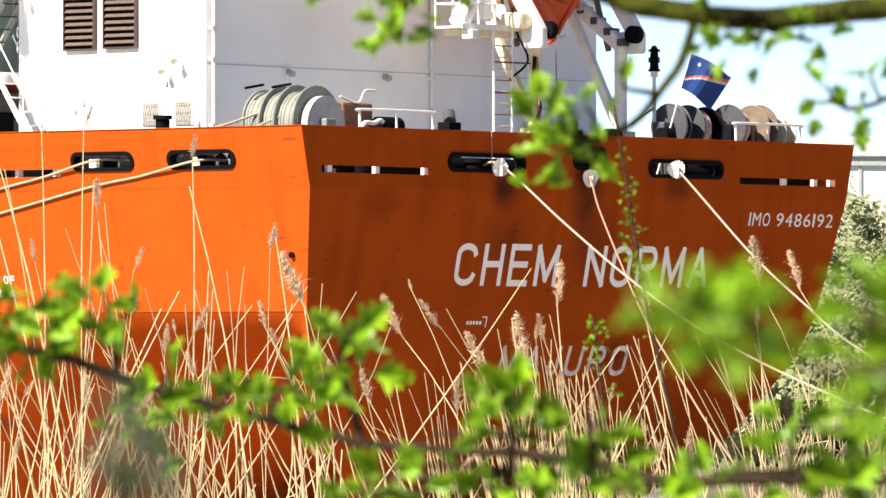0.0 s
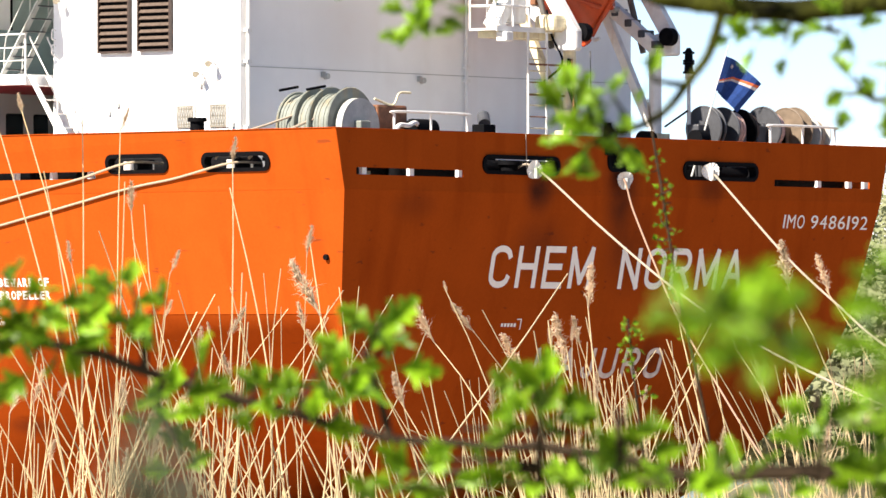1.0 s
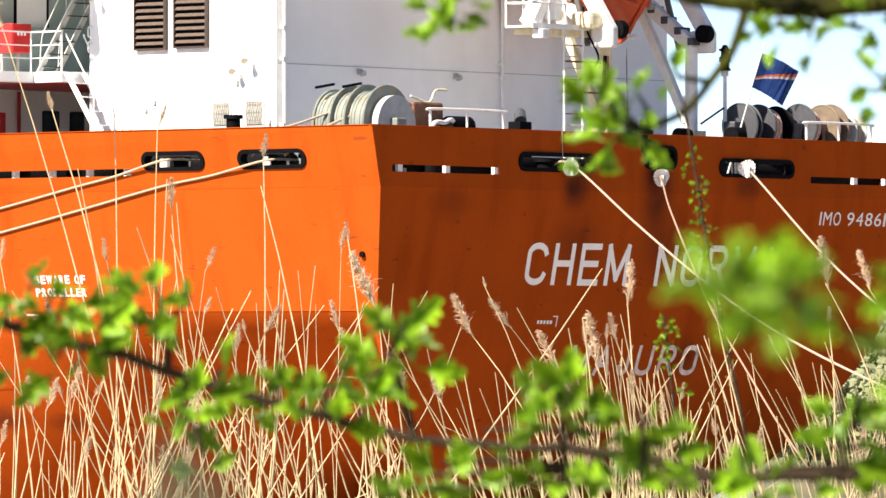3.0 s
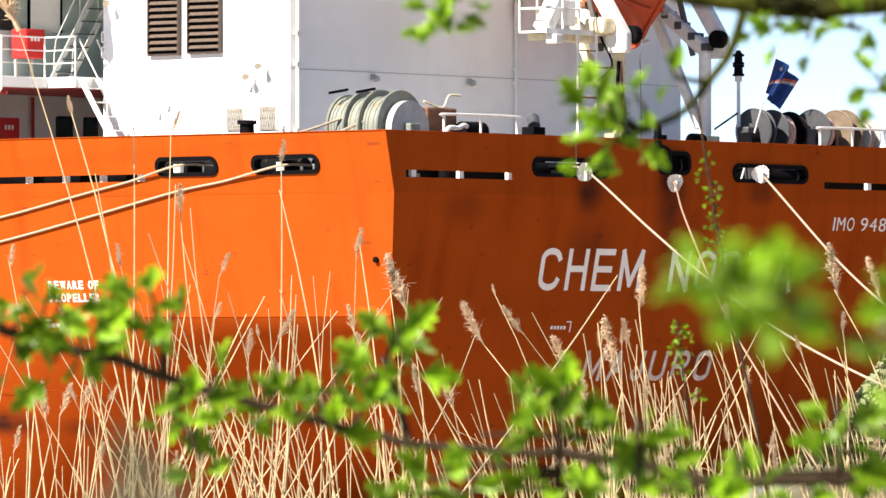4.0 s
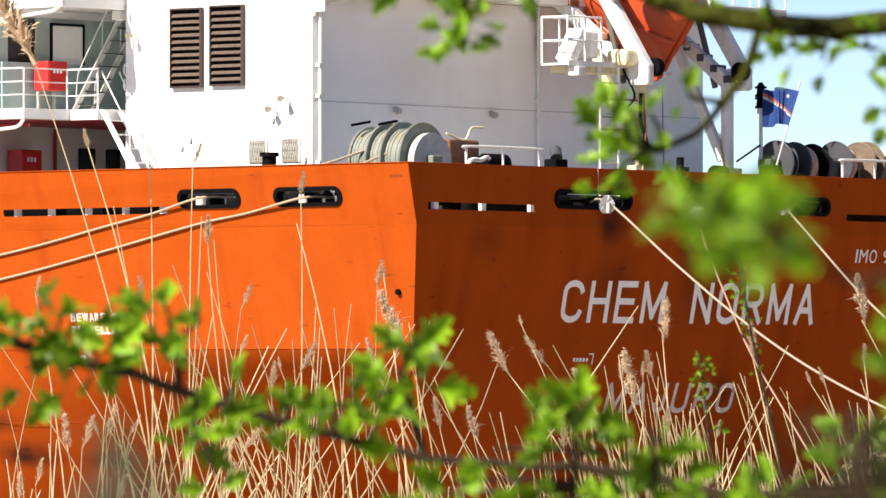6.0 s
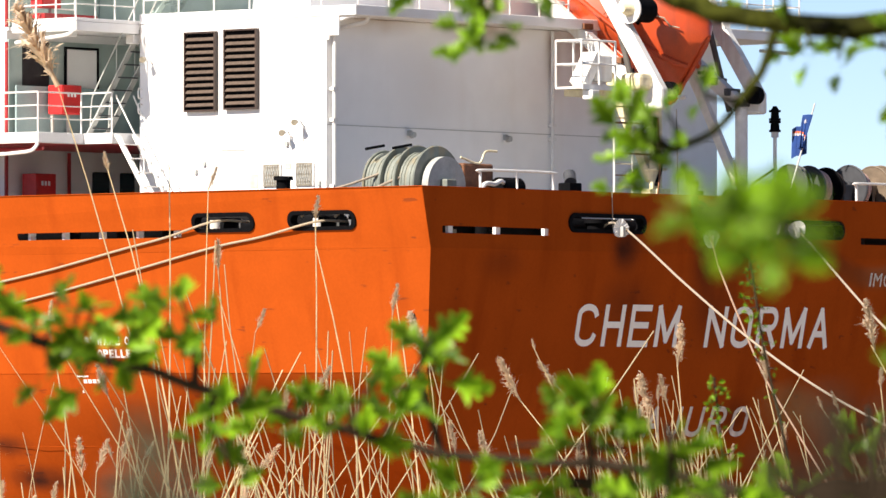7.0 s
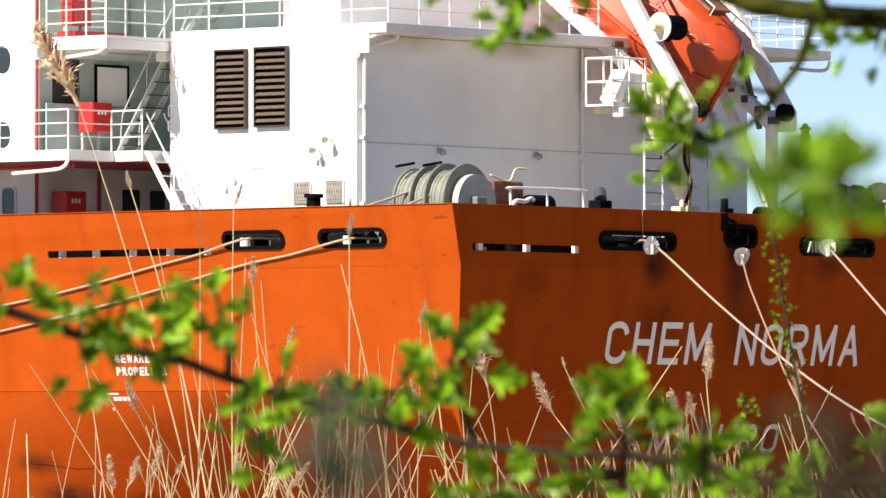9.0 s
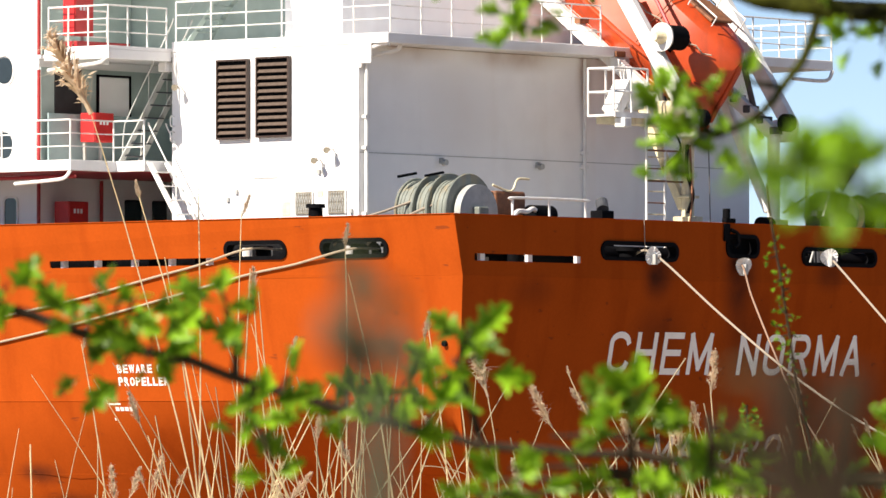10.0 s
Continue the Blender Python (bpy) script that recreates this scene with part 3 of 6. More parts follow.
    # pipes
    pipes = (("drain_pipe", WHITE_METAL, [(3.2, 5.62, 9.0), (3.2, 5.62, 14.45), (3.3, 5.5, 14.7), (3.75, 5.1, 14.85), (3.8, 5.0, 15.0)], 0.055),
             ("drain_pipe", WHITE_METAL, [(12.09, 5.64, 9.0), (12.09, 5.64, 14.98)], 0.05),
             ("fire_main", MAROON, [(2.9, 16.9, 8.99), (2.9, 16.9, 14.7)], 0.05),
             ("fire_main", MAROON, [(2.9, 16.9, 15.1), (2.9, 16.9, 20)], 0.05),
             ("fire_main", MAROON, [(5.3, 16.85, 8.99), (5.3, 16.85, 11.8)], 0.05),
             ("fire_main", MAROON, [(0.7, 13.5, 11.72), (0.7, 30, 11.72)], 0.05),
             ("deck_drain", WHITE_METAL, [(20.0, 4.75, 14.72), (21.2, 4.75, 14.7), (21.6, 4.72, 14.76), (21.75, 4.7, 15.0)], 0.05),
             ("deck_drain", WHITE_METAL, [(0.3, 15.3, 11.55), (0.3, 13.9, 11.62), (0.35, 13.55, 11.68), (0.45, 13.45, 11.86)], 0.05),
             ("deck_drain", WHITE_METAL, [(0.5, 14.3, 14.5), (0.5, 13.0, 14.6), (0.55, 12.5, 14.66), (0.6, 12.3, 14.78)], 0.05))
    for n, mat, pts, r in pipes:
        put(n, tube(bmesh.new(), arc(pts, 5), r, 8), mat, smooth=True)
    for z in (12.3, 13.1, 10.6):
        put("pipe_clamp", box(bmesh.new(), 3.11, 3.29, 5.58, 5.725, z, z + 0.09), WHITE_METAL)
    for z in (12.05, 12.42):
        put("pipe_clamp", box(bmesh.new(), 12.0, 12.18, 5.58, 5.725, z, z + 0.09), WHITE_METAL)
    # louvred vents in the port face
    for y0, y1, z0, z1 in ((9.45, 10.54, 12.66, 14.74), (8.02, 9.16, 12.68, 14.77)):
        def on_port(u, z, d):
            return Vector((2.99 + d, u, z))
        lou = put("louvre", ring_frame(bmesh.new(), [(y0 + 0.045, z0 + 0.045), (y1 - 0.045, z0 + 0.045), (y1 - 0.045, z1 - 0.045), (y0 + 0.045, z1 - 0.045)],
                                       [(y0, z0), (y1, z0), (y1, z1), (y0, z1)], on_port, -0.12, 0.0), BROWN, "brown louvred ventilation grille")
        # black plate that gives the gaps between the slats their shade
        put("backing", box(bmesh.new(), 2.972, 2.992, y0 + 0.05, y1 - 0.05, z0 + 0.05, z1 - 0.05), BLACK, parent=lou)
        bm = bmesh.new()
        box(bm, -0.056, 0.056, -(y1 - y0) / 2 + 0.05, (y1 - y0) / 2 - 0.05, -0.012, 0.012, 0.004, m=pose(0, 0, 0, 0, -48, 0))
        first = None
        for k in range(11):
            loc = Vector((2.92, (y0 + y1) / 2, z0 + 0.17 + k * (z1 - z0 - 0.3) / 10.4))
            if first is None:
                first = part("slat", bm, SLAT, lou)
                s = first
            else:
                s = new("slat", first.data)
                s.parent = lou
            s.location = loc - Vector((11.7, 12, 8.985))
    # door closers, hooks and cable runs on the port face
    for y, z in ((9.9, 11.3), (10.2, 11.1), (5.95, 10.72), (7.05, 11.75)):
        put("wall_fitting", box(bmesh.new(), 2.93, 2.996, y - 0.05, y + 0.05, z - 0.06, z + 0.06, 0.01), GREY)
    put("cable_run", tube(bmesh.new(), [(2.975, 6.95, 11.7), (2.975, 6.95, 11.95)], 0.012, 5), WHITE_METAL)
    put("cable_run", tube(bmesh.new(), [(2.975, 6.5, 11.8), (2.975, 6.5, 12.2)], 0.012, 5), WHITE_METAL)
    # grab hooks beside the recess
    for z in (12.9, 13.3):
        put("grab_hook", tube(bmesh.new(), arc([(2.99, 12.1, z), (2.85, 12.1, z + 0.02), (2.85, 12.1, z - 0.22), (2.99, 12.1, z - 0.24)], 3), 0.018, 5), WHITE_METAL)
    # small vents by the deck: pale mesh grilles
    for y0, y1, z0, z1 in ((7.27, 7.83, 10.66, 11.24), (6.15, 6.71, 10.66, 11.26)):
        put("vent_grille", box(bmesh.new(), 2.955, 2.997, y0, y1, z0, z1, 0.01), MESH, "grey-brown mesh ventilation grille")
        for k in range(6):
            for slope in (-1, 1):
                m = Matrix.Translation((2.947, y0 + 0.07 + k * (y1 - y0 - 0.14) / 5, (z0 + z1) / 2)) @ pose(0, 0, 0, 12 * slope)
                put("vent_bar", box(bmesh.new(), -0.006, 0.006, -0.008, 0.008, -0.25, 0.25, m=m), GREY)
        for a, b in ((y0 - 0.03, y0), (y1, y1 + 0.03)):
            put("vent_frame", box(bmesh.new(), 2.94, 2.99, a, b, z0, z1), WHITE_METAL)
    # notices
    put("notice", box(bmesh.new(), 2.985, 2.996, 8.05, 8.34, 10.65, 11.0), YELLOWED, "small yellow notice plate")
    put("notice", box(bmesh.new(), 2.985, 2.996, 8.5, 9.3, 11.62, 11.66), GREY)
    put("notice", box(bmesh.new(), 2.985, 2.996, 6.93, 7.13, 11.12, 11.26), YELLOWED)
    # portholes of the forward block
    for y, z in ((18.25, 14.72), (18.25, 12.72), (20.2, 14.72), (20.2, 12.72)):
        ring = put("porthole", tube(bmesh.new(), [(2.99, y + 0.36 * math.cos(a), z + 0.42 * math.sin(a)) for a in [k * math.pi / 12 for k in range(25)]], 0.04, 6), WHITE_METAL, "round window with painted rim", True)
        put("pane", rod(bmesh.new(), (2.982, y, z), (2.998, y, z), 0.35, seg=28), GLASS, parent=ring)
    for y, z0, z1 in ((18.0, 10.2, 11.3), (18.95, 10.2, 11.3), (20.6, 10.2, 11.3)):
        win = put("window", ring_frame(bmesh.new(), oblong(y - 0.22, y + 0.22, z0, z1, 0.12), oblong(y - 0.28, y + 0.28, z0 - 0.06, z1 + 0.06, 0.16),
                                       lambda u, z, d: Vector((2.99 + d, u, z)), -0.03, 0.0), WHITE_METAL)
        put("pane", box(bmesh.new(), 2.984, 2.997, y - 0.22, y + 0.22, z0, z1), GLASS, parent=win)
    # lower recess wall windows
    for x0, x1 in ((6.35, 7.0), (7.45, 8.0)):
        put("window_pane", box(bmesh.new(), x0, x1, 16.93, 16.99, 10.35, 11.32, 0.05), GLASS)
    # dark doorway and white door on the recess wall
    # the doorway is a dark plate on the wall, its inner shade painted
    put("doorway", box(bmesh.new(), 3.55, 4.6, 16.925, 16.949, 12.7, 14.9 - 0.15, 0.01), DARK, "dark open doorway")
    door = put("door", box(bmesh.new(), 5.25, 6.45, 16.9, 16.945, 12.7, 14.6, 0.02), WHITE, "white steel door in a black frame")
    for b in ((5.19, 5.245, 12.65, 14.66), (6.455, 6.51, 12.65, 14.66), (5.246, 6.454, 14.605, 14.66)):
        put("door_frame", box(bmesh.new(), b[0], b[1], 16.88, 16.945, b[2], b[3]), BLACK, parent=door)
    put("notice", box(bmesh.new(), 3.6, 4.1, 16.92, 16.948, 12.45, 12.52), WHITE_METAL)
    # wall lamps
    for x, z in ((6.24, 12.05), (10.17, 12.05)):
        lamp = put("wall_lamp", rod(bmesh.new(), (x, 5.5, z), (x, 5.62, z), 0.075, 0.09, 14), GREY, "small grey bulkhead lamp")
        put("bracket", box(bmesh.new(), x - 0.04, x + 0.04, 5.621, 5.728, z - 0.03, z + 0.12), GREY, parent=lamp)
    for y, z in ((6.91, 12.02), (6.48, 12.28), (11.75, 14.05)):
        lamp = put("wall_lamp", rod(bmesh.new(), (2.6, y, z), (2.75, y + 0.05, z + 0.04), 0.085, 0.05, 12), TANLAMP, "small floodlight on a bracket")
        put("bracket", tube(bmesh.new(), [(2.75, y, z), (2.85, y, z + 0.05), (2.99, y, z - 0.1)], 0.02, 6), WHITE_METAL, parent=lamp)
    put("junction_box", box(bmesh.new(), 2.85, 3.15, 12.3, 12.55, 14.5, 14.74, 0.02), WHITE_METAL)
    return house


build_house()

POST = {}


def railing(pts, height=1.05, spacing=1.25, mat=WHITE_METAL, bars3=(0.36, 0.7, 1.05), label="white tubular steel deck railing"):
    """A railing along level points; ends get posts too."""
    at = Vector(pts[0])
    ob = thing("deck_railing", label, "railing", at, "deck railings")
    rel = [Vector(p) - at for p in pts]
    for h in bars3:
        bm = bmesh.new()
        tube(bm, [p + Vector((0, 0, h)) for p in rel], 0.024 if h == height else 0.017, 6)
        part("rail", bm, mat, ob, smooth=True)
    key = (height, mat.name)
    if key not in POST:
        bm = bmesh.new()
        rod(bm, (0, 0, 0), (0, 0, height), 0.024, seg=6)
        POST[key] = bpy.data.meshes.new("post")
        bm.to_mesh(POST[key])
        bm.free()
        POST[key].materials.append(mat)
    for a, b in zip(rel, rel[1:]):
        n = max(1, round((b - a).length / spacing))
        for k in range(n + 1):
            if k == 0 and a != rel[0]:
                continue
            p = new("post", POST[key])
            p.parent, p.location = ob, a + (b - a) * (k / n)
    return ob


railing([(0.5, 32, 12.15), (0.5, 13.5, 12.15), (2.16, 13.5, 12.15), (2.2, 12.45, 12.15)])
railing([(2.9, 14.42, 15.1), (0.65, 14.42, 15.1), (0.65, 12.3, 15.1), (2.9, 12.3, 15.1)], spacing=0.8)
railing([(3.05, 12.1, 15.27), (3.05, 4.7, 15.27), (11.6, 4.7, 15.27)])
railing([(17.0, 4.7, 15.27), (21.7, 4.7, 15.27), (21.7, 12.0, 15.27)])
railing([(6.2, 10.3, 17.9), (6.2, 15.2, 17.9)])


def stairs(foot, head, half, label, mat=WHITE_METAL, treads=8, handrail=True, tread_mat=None):
    """A steep deck ladder in the fore-and-aft plane: stringers, treads, handrails."""
    foot, head = Vector(foot), Vector(head)
    ob = thing("deck_stairs", label, "stairs", foot, "deck stairs")
    d = head - foot
    for s in (-half, half):
        bm = bmesh.new()
        m = Matrix.Translation(Vector((s, 0, 0)) + d / 2) @ d.to_track_quat("Z", "X").to_matrix().to_4x4()
        box(bm, -0.02, 0.02, -0.1, 0.1, -d.length / 2, d.length / 2, 0.005, m=m)
        bmesh.ops.transform(bm, matrix=Matrix.Identity(4), verts=bm.verts)
        part("stringer", bm, mat, ob)
        if handrail:
            bm = bmesh.new()
            h = Vector((0, 0, 0.85))
            tube(bm, arc([Vector((s, 0, 0)) + d * 0.05, Vector((s, 0, 0)) + d * 0.08 + h * 0.8, Vector((s, 0, 0)) + d * 0.2 + h,
                          Vector((s, 0, 0)) + d * 0.95 + h * 1.1, Vector((s, 0, 0)) + d + h * 1.2], 4), 0.022, 6)
            part("handrail", bm, mat, ob, smooth=True)
            bm = bmesh.new()
            rod(bm, Vector((s, 0, 0)) + d * 0.55, Vector((s, 0, 0)) + d * 0.55 + h * 1.05, 0.018, seg=6)
            part("handrail_post", bm, mat, ob)
    bm = bmesh.new()
    box(bm, -half, half, -0.1, 0.1, -0.015, 0.015)
    first = None
    for k in range(treads):
        if first is None:
            first = part("tread", bm, tread_mat or mat, ob)
            t = first
        else:
            t = new("tread", first.data)
            t.parent = ob
        t.location = d * ((k + 0.7) / (treads + 0.4))
    return ob


stairs((2.58, 10.2, 8.99), (2.58, 12.3, 12.1), 0.34, "white steel deck stairs beside the deckhouse wall")
stairs((4.6, 15.2, 12.16), (4.6, 13.3, 14.95), 0.36, "grey steel stairs with dark treads inside the recess", GREY, tread_mat=DARKGREY)
stairs((5.6, 13.9, 15.12), (5.6, 11.4, 17.9), 0.36, "pale green steel stairs on the upper deck", DECKGREEN)


def locker(name, label, mat, x0, x1, y0, y1, z0, z1):
    ob, put = maker(name, label, "locker", ((x0 + x1) / 2, (y0 + y1) / 2, z0), "red fire lockers")
    put("body", box(bmesh.new(), x0, x1, y0, y1, z0, z1, 0.02), mat)
    put("door", box(bmesh.new(), x0 + 0.04, x1 - 0.04, y0 - 0.02, y0 - 0.002, z0 + 0.04, z1 - 0.04, 0.008), mat)
    for k in range(3):
        put("painted_mark", box(bmesh.new(), x0 + 0.2 + k * 0.13, x0 + 0.28 + k * 0.13, y0 - 0.026, y0 - 0.021, z1 - 0.32, z1 - 0.2), FLAGWHITE)
    floor = 8.99 if z0 < 12 else (12.155 if z0 < 15 else 15.105)
    for x in (x0 + 0.08, x1 - 0.08):
        put("leg", box(bmesh.new(), x - 0.03, x + 0.03, y1 - 0.12, y1 - 0.04, floor, z0 - 0.002), GREY)


locker("fire_locker", "red steel fire hose locker beside the wall", RED, 3.4, 4.2, 16.3, 16.8, 10.5, 11.2)
locker("fire_locker", "red life-raft box behind the platform rail", RED, 4.2, 4.98, 16.1, 16.6, 12.8, 13.58)
locker("fire_locker", "red fire box on the upper deck", RED, 0.85, 1.6, 13.7, 14.1, 15.42, 16.4)
ob, put = maker("locker_base", "dark red steel base plinth under the fire box", "plinth", (1.8, 13.9, 15.105))
put("plinth", box(bmesh.new(), 0.8, 2.85, 13.55, 14.2, 15.105, 15.27, 0.02), MAROON)


# ---- lifeboat and its launching ramp ----
AXIS, NORMAL = Vector((0, 0.8, 0.6)), Vector((0, -0.6, 0.8))


def beam(bm, a, b, w, h):
    """A box beam with rounded edges from a to b, w wide athwart and h deep."""
    a, b = Vector(a), Vector(b)
    d = b - a
    q = d.to_track_quat("Z", "X").to_matrix().to_4x4()
    return box(bm, -h / 2, h / 2, -w / 2, w / 2, -d.length / 2, d.length / 2, 0.02, m=Matrix.Translation((a + b) / 2) @ q)


def build_lifeboat():
    bow = Vector((14.2, 3.35, 13.02))
    boat, put = maker("lifeboat", "orange-red enclosed free-fall lifeboat tilted on its ramp", "lifeboat", bow)
    bm = bmesh.new()
    rows = []
    for s, w, hb, ht in ((0.0, 0.22, 0.02, 2.25), (0.25, 0.55, -0.02, 2.5), (0.9, 0.98, -0.06, 2.65), (2.0, 1.3, -0.1, 2.75),
                         (3.6, 1.42, -0.1, 2.8), (5.6, 1.42, -0.05, 2.9), (6.2, 1.38, 0.0, 3.4), (7.2, 1.3, 0.1, 3.45), (7.7, 1.1, 0.4, 3.1)):
        ring = []
        for u, h in ((0, hb), (0.55, hb + 0.35), (0.98, hb + 0.95), (1.04, hb + 1.2), (1.0, hb + 1.32), (0.9, hb + 1.9), (0.66, ht - 0.2), (0.3, ht), (0, ht + 0.02)):
            ring.append((u * w, h))
        full = ring + [(-u, h) for u, h in reversed(ring[1:-1])]
        rows.append([bm.verts.new(bow + AXIS * s + NORMAL * h + Vector((u, 0, 0))) for u, h in full])
    for a, b in zip(rows, rows[1:]):
        for j in range(len(a)):
            bm.faces.new((a[j], a[(j + 1) % len(a)], b[(j + 1) % len(b)], b[j]))
    bm.faces.new(rows[0])
    bm.faces.new(rows[-1])
    body = put("hull", bm, BOATRED, "glossy orange-red moulded hull", True)
    for side in (-1, 1):
        pts = []
        for s, w, hb in ((0.0, 0.22, 0.02), (0.25, 0.55, -0.02), (0.9, 0.98, -0.06), (2.0, 1.3, -0.1), (3.6, 1.42, -0.1), (5.6, 1.42, -0.05), (7.2, 1.3, 0.1)):
            pts.append(bow + AXIS * s + NORMAL * (hb + 1.25) + Vector((side * w * 1.05, 0, 0)))
        put("fender", tube(bmesh.new(), arc(pts, 4), 0.07, 8), BOATRED, "thick rubbing strake", True)
        bm = bmesh.new()
        line = [bow + AXIS * s + NORMAL * 2.12 + Vector((side * w * 0.9, 0, 0)) for s, w in ((0.5, 0.75), (1.2, 1.1), (2.2, 1.33), (3.6, 1.42), (5.4, 1.42))]
        sag = [p - NORMAL * (0.1 if k % 2 else 0.0) for k, p in enumerate(arc(line, 3))]
        put("grab_line", tube(bm, sag, 0.022, 5), ROPE)
    for s0 in (2.3, 4.2, 6.0):
        seam = [bow + AXIS * s0 + NORMAL * h + Vector((u, 0, 0)) for u, h in ((-1.44, 1.25), (-1.3, 1.85), (-0.95, 2.62), (-0.4, 2.83), (0.4, 2.83), (0.95, 2.62), (1.3, 1.85))]
        put("moulded_seam", tube(bmesh.new(), seam, 0.02, 5), RUST)
    for side in (-0.62, 0.62):
        base_row = [bow + AXIS * s0 + NORMAL * 2.72 + Vector((side, 0, 0)) for s0 in (1.0, 2.0, 3.0, 4.0, 5.0)]
        put("roof_rail", tube(bmesh.new(), [p + NORMAL * 0.28 for p in base_row], 0.022, 6), WHITE_METAL)
        for p in base_row:
            put("roof_rail_post", rod(bmesh.new(), p, p + NORMAL * 0.28, 0.02, seg=6), WHITE_METAL)
    put("walkway", box(bmesh.new(), -0.5, 0.5, -1.3, 1.3, -0.02, 0.03, 0.01, m=Matrix.Translation(bow + AXIS * 3.6 + NORMAL * 2.86) @ pose(0, 0, 0, 36.87)), RUST, "brownish non-slip walkway")
    put("keel_band", tube(bmesh.new(), arc([bow + AXIS * s0 + NORMAL * h for s0, h in ((0.0, 2.2), (-0.04, 1.1), (0.0, 0.05), (1.0, -0.07), (3.0, -0.1))], 5), 0.05, 8), BOATRED, smooth=True)
    put("hatch", box(bmesh.new(), -0.45, 0.45, -0.5, 0.5, -0.04, 0.05, 0.03, m=Matrix.Translation(bow + AXIS * 1.7 + NORMAL * 2.74) @ pose(0, 0, 0, 36.87)), RUST, "brownish hatch cover")
    for side in (-1, 1):
        put("window", box(bmesh.new(), -0.02, 0.02, -0.22, 0.22, -0.13, 0.13, 0.04, m=Matrix.Translation(bow + AXIS * 6.5 + NORMAL * 2.7 + Vector((side * 1.18, 0, 0))) @ pose(0, 0, 0, 36.87)), GLASS)
        put("skid", beam(bmesh.new(), bow + AXIS * 1.2 + NORMAL * 0.5 + Vector((side * 0.95, 0, 0)), bow + AXIS * 6.8 + NORMAL * 0.5 + Vector((side * 1.12, 0, 0)), 0.1, 0.14), BOATRED)
    for k in range(3):
        put("painted_mark", box(bmesh.new(), -0.004, 0.004, -0.12, 0.12, -0.06, 0.06, m=Matrix.Translation(bow + AXIS * (1.5 + k * 0.4) + NORMAL * 1.62 + Vector((-1.13 - 0.09 * k, 0, 0))) @ pose(0, 0, 0, 36.87)), BLACK)
    put("hook", tube(bmesh.new(), arc([bow + NORMAL * 0.4 - AXIS * 0.02, bow + NORMAL * 0.35 - AXIS * 0.2, bow + NORMAL * 0.5 - AXIS * 0.32], 4), 0.05, 8), WHITE_METAL)


build_lifeboat()


def build_ramp():
    ramp, put = maker("launching_ramp", "white steel lifeboat ramp with davit arms and rust stains", "davit", (14.2, 4, 8.985))
    for x, out in ((12.4, -1), (16.1, 1)):
        put("ramp_beam", beam(bmesh.new(), (x, 2.3, 12.95), (x, 10.6, 19.2), 0.26, 0.36), WHITE_METAL, "white box girder")
        for k in range(5):
            p = Vector((x - out * 0.2, 3.6 + k * 1.1, 13.95 + k * 0.825))
            put("roller", rod(bmesh.new(), p + Vector((-0.12, 0, 0.12)), p + Vector((0.12, 0, 0.12)), 0.09, seg=12), GREY)
        xa = x + out * 0.12
        put("davit_arm", beam(bmesh.new(), (xa + out * 0.16, 2.05, 13.25), (xa + out * 0.16, 4.7, 17.2), 0.24, 0.42), WHITE_METAL, "white davit arm")
        put("arm_bracket", box(bmesh.new(), xa + out * 0.16 - 0.16, xa + out * 0.16 + 0.16, 1.85, 2.6, 12.8, 13.4, 0.08), WHITE_METAL)
        put("hydraulic_ram", rod(bmesh.new(), (xa, 2.9, 12.9), (xa, 3.6, 15.2), 0.08, seg=10), STEELROPE)
        put("column", rod(bmesh.new(), (x, 2.4, 8.99), (x, 2.4, 12.95), 0.17, seg=16), YELLOWED if x < 14 else WHITE_METAL, "rust-stained column", True)
        put("base_plate", box(bmesh.new(), x - 0.4, x + 0.4, 2.0, 2.8, 8.99, 9.03), WHITE_METAL)
        put("collar", box(bmesh.new(), x - 0.26, x + 0.26, 2.1, 2.7, 10.55, 10.72, 0.02), YELLOWED)
        put("strut", beam(bmesh.new(), (x, 2.55, 10.95), (x, 4.3, 14.4), 0.2, 0.24), YELLOWED if x < 14 else WHITE_METAL, "slanting strut")
        put("sheave", rod(bmesh.new(), (x - 0.12, 1.95, 13.3), (x + 0.12, 1.95, 13.3), 0.24, seg=20), BLACK)
        put("rear_leg", beam(bmesh.new(), (x, 8.6, 15.3), (x, 8.6, 17.6), 0.22, 0.22), WHITE_METAL)
    drum = put("winch_drum", rod(bmesh.new(), (11.9, 2.85, 15.45), (12.65, 2.85, 15.45), 0.33, seg=28), BLACK, "black winch drum with white hub", True)
    put("hub", rod(bmesh.new(), (11.55, 2.85, 15.45), (11.84, 2.85, 15.45), 0.1, 0.2, 16), YELLOWED, parent=drum)
    put("flange", rod(bmesh.new(), (11.845, 2.85, 15.45), (11.895, 2.85, 15.45), 0.38, seg=28), WHITE_METAL, parent=drum)
    for k in range(4):
        put("guide_pad", box(bmesh.new(), 12.2, 12.6, -0.1, 0.1, -0.08, 0.08, 0.02, m=Matrix.Translation((0, 3.5 + k * 1.25, 14.14 + k * 0.94))), RUST)
    put("hose", tube(bmesh.new(), arc([(11.95, 2.9, 12.0), (12.1, 2.4, 12.5), (11.9, 2.6, 13.2), (12.2, 3.0, 13.9)], 5), 0.03, 6), BLACK)
    for z in (9.4, 9.9, 10.2, 11.2):
        put("pipe_band", box(bmesh.new(), 12.18, 12.62, 2.18, 2.62, z, z + 0.07, 0.02), YELLOWED)
    put("hydraulic_pipe", tube(bmesh.new(), arc([(12.15, 2.15, 9.1), (12.12, 2.12, 10.4), (12.2, 2.1, 11.2), (12.3, 2.25, 12.6)], 5), 0.03, 6), RUST)
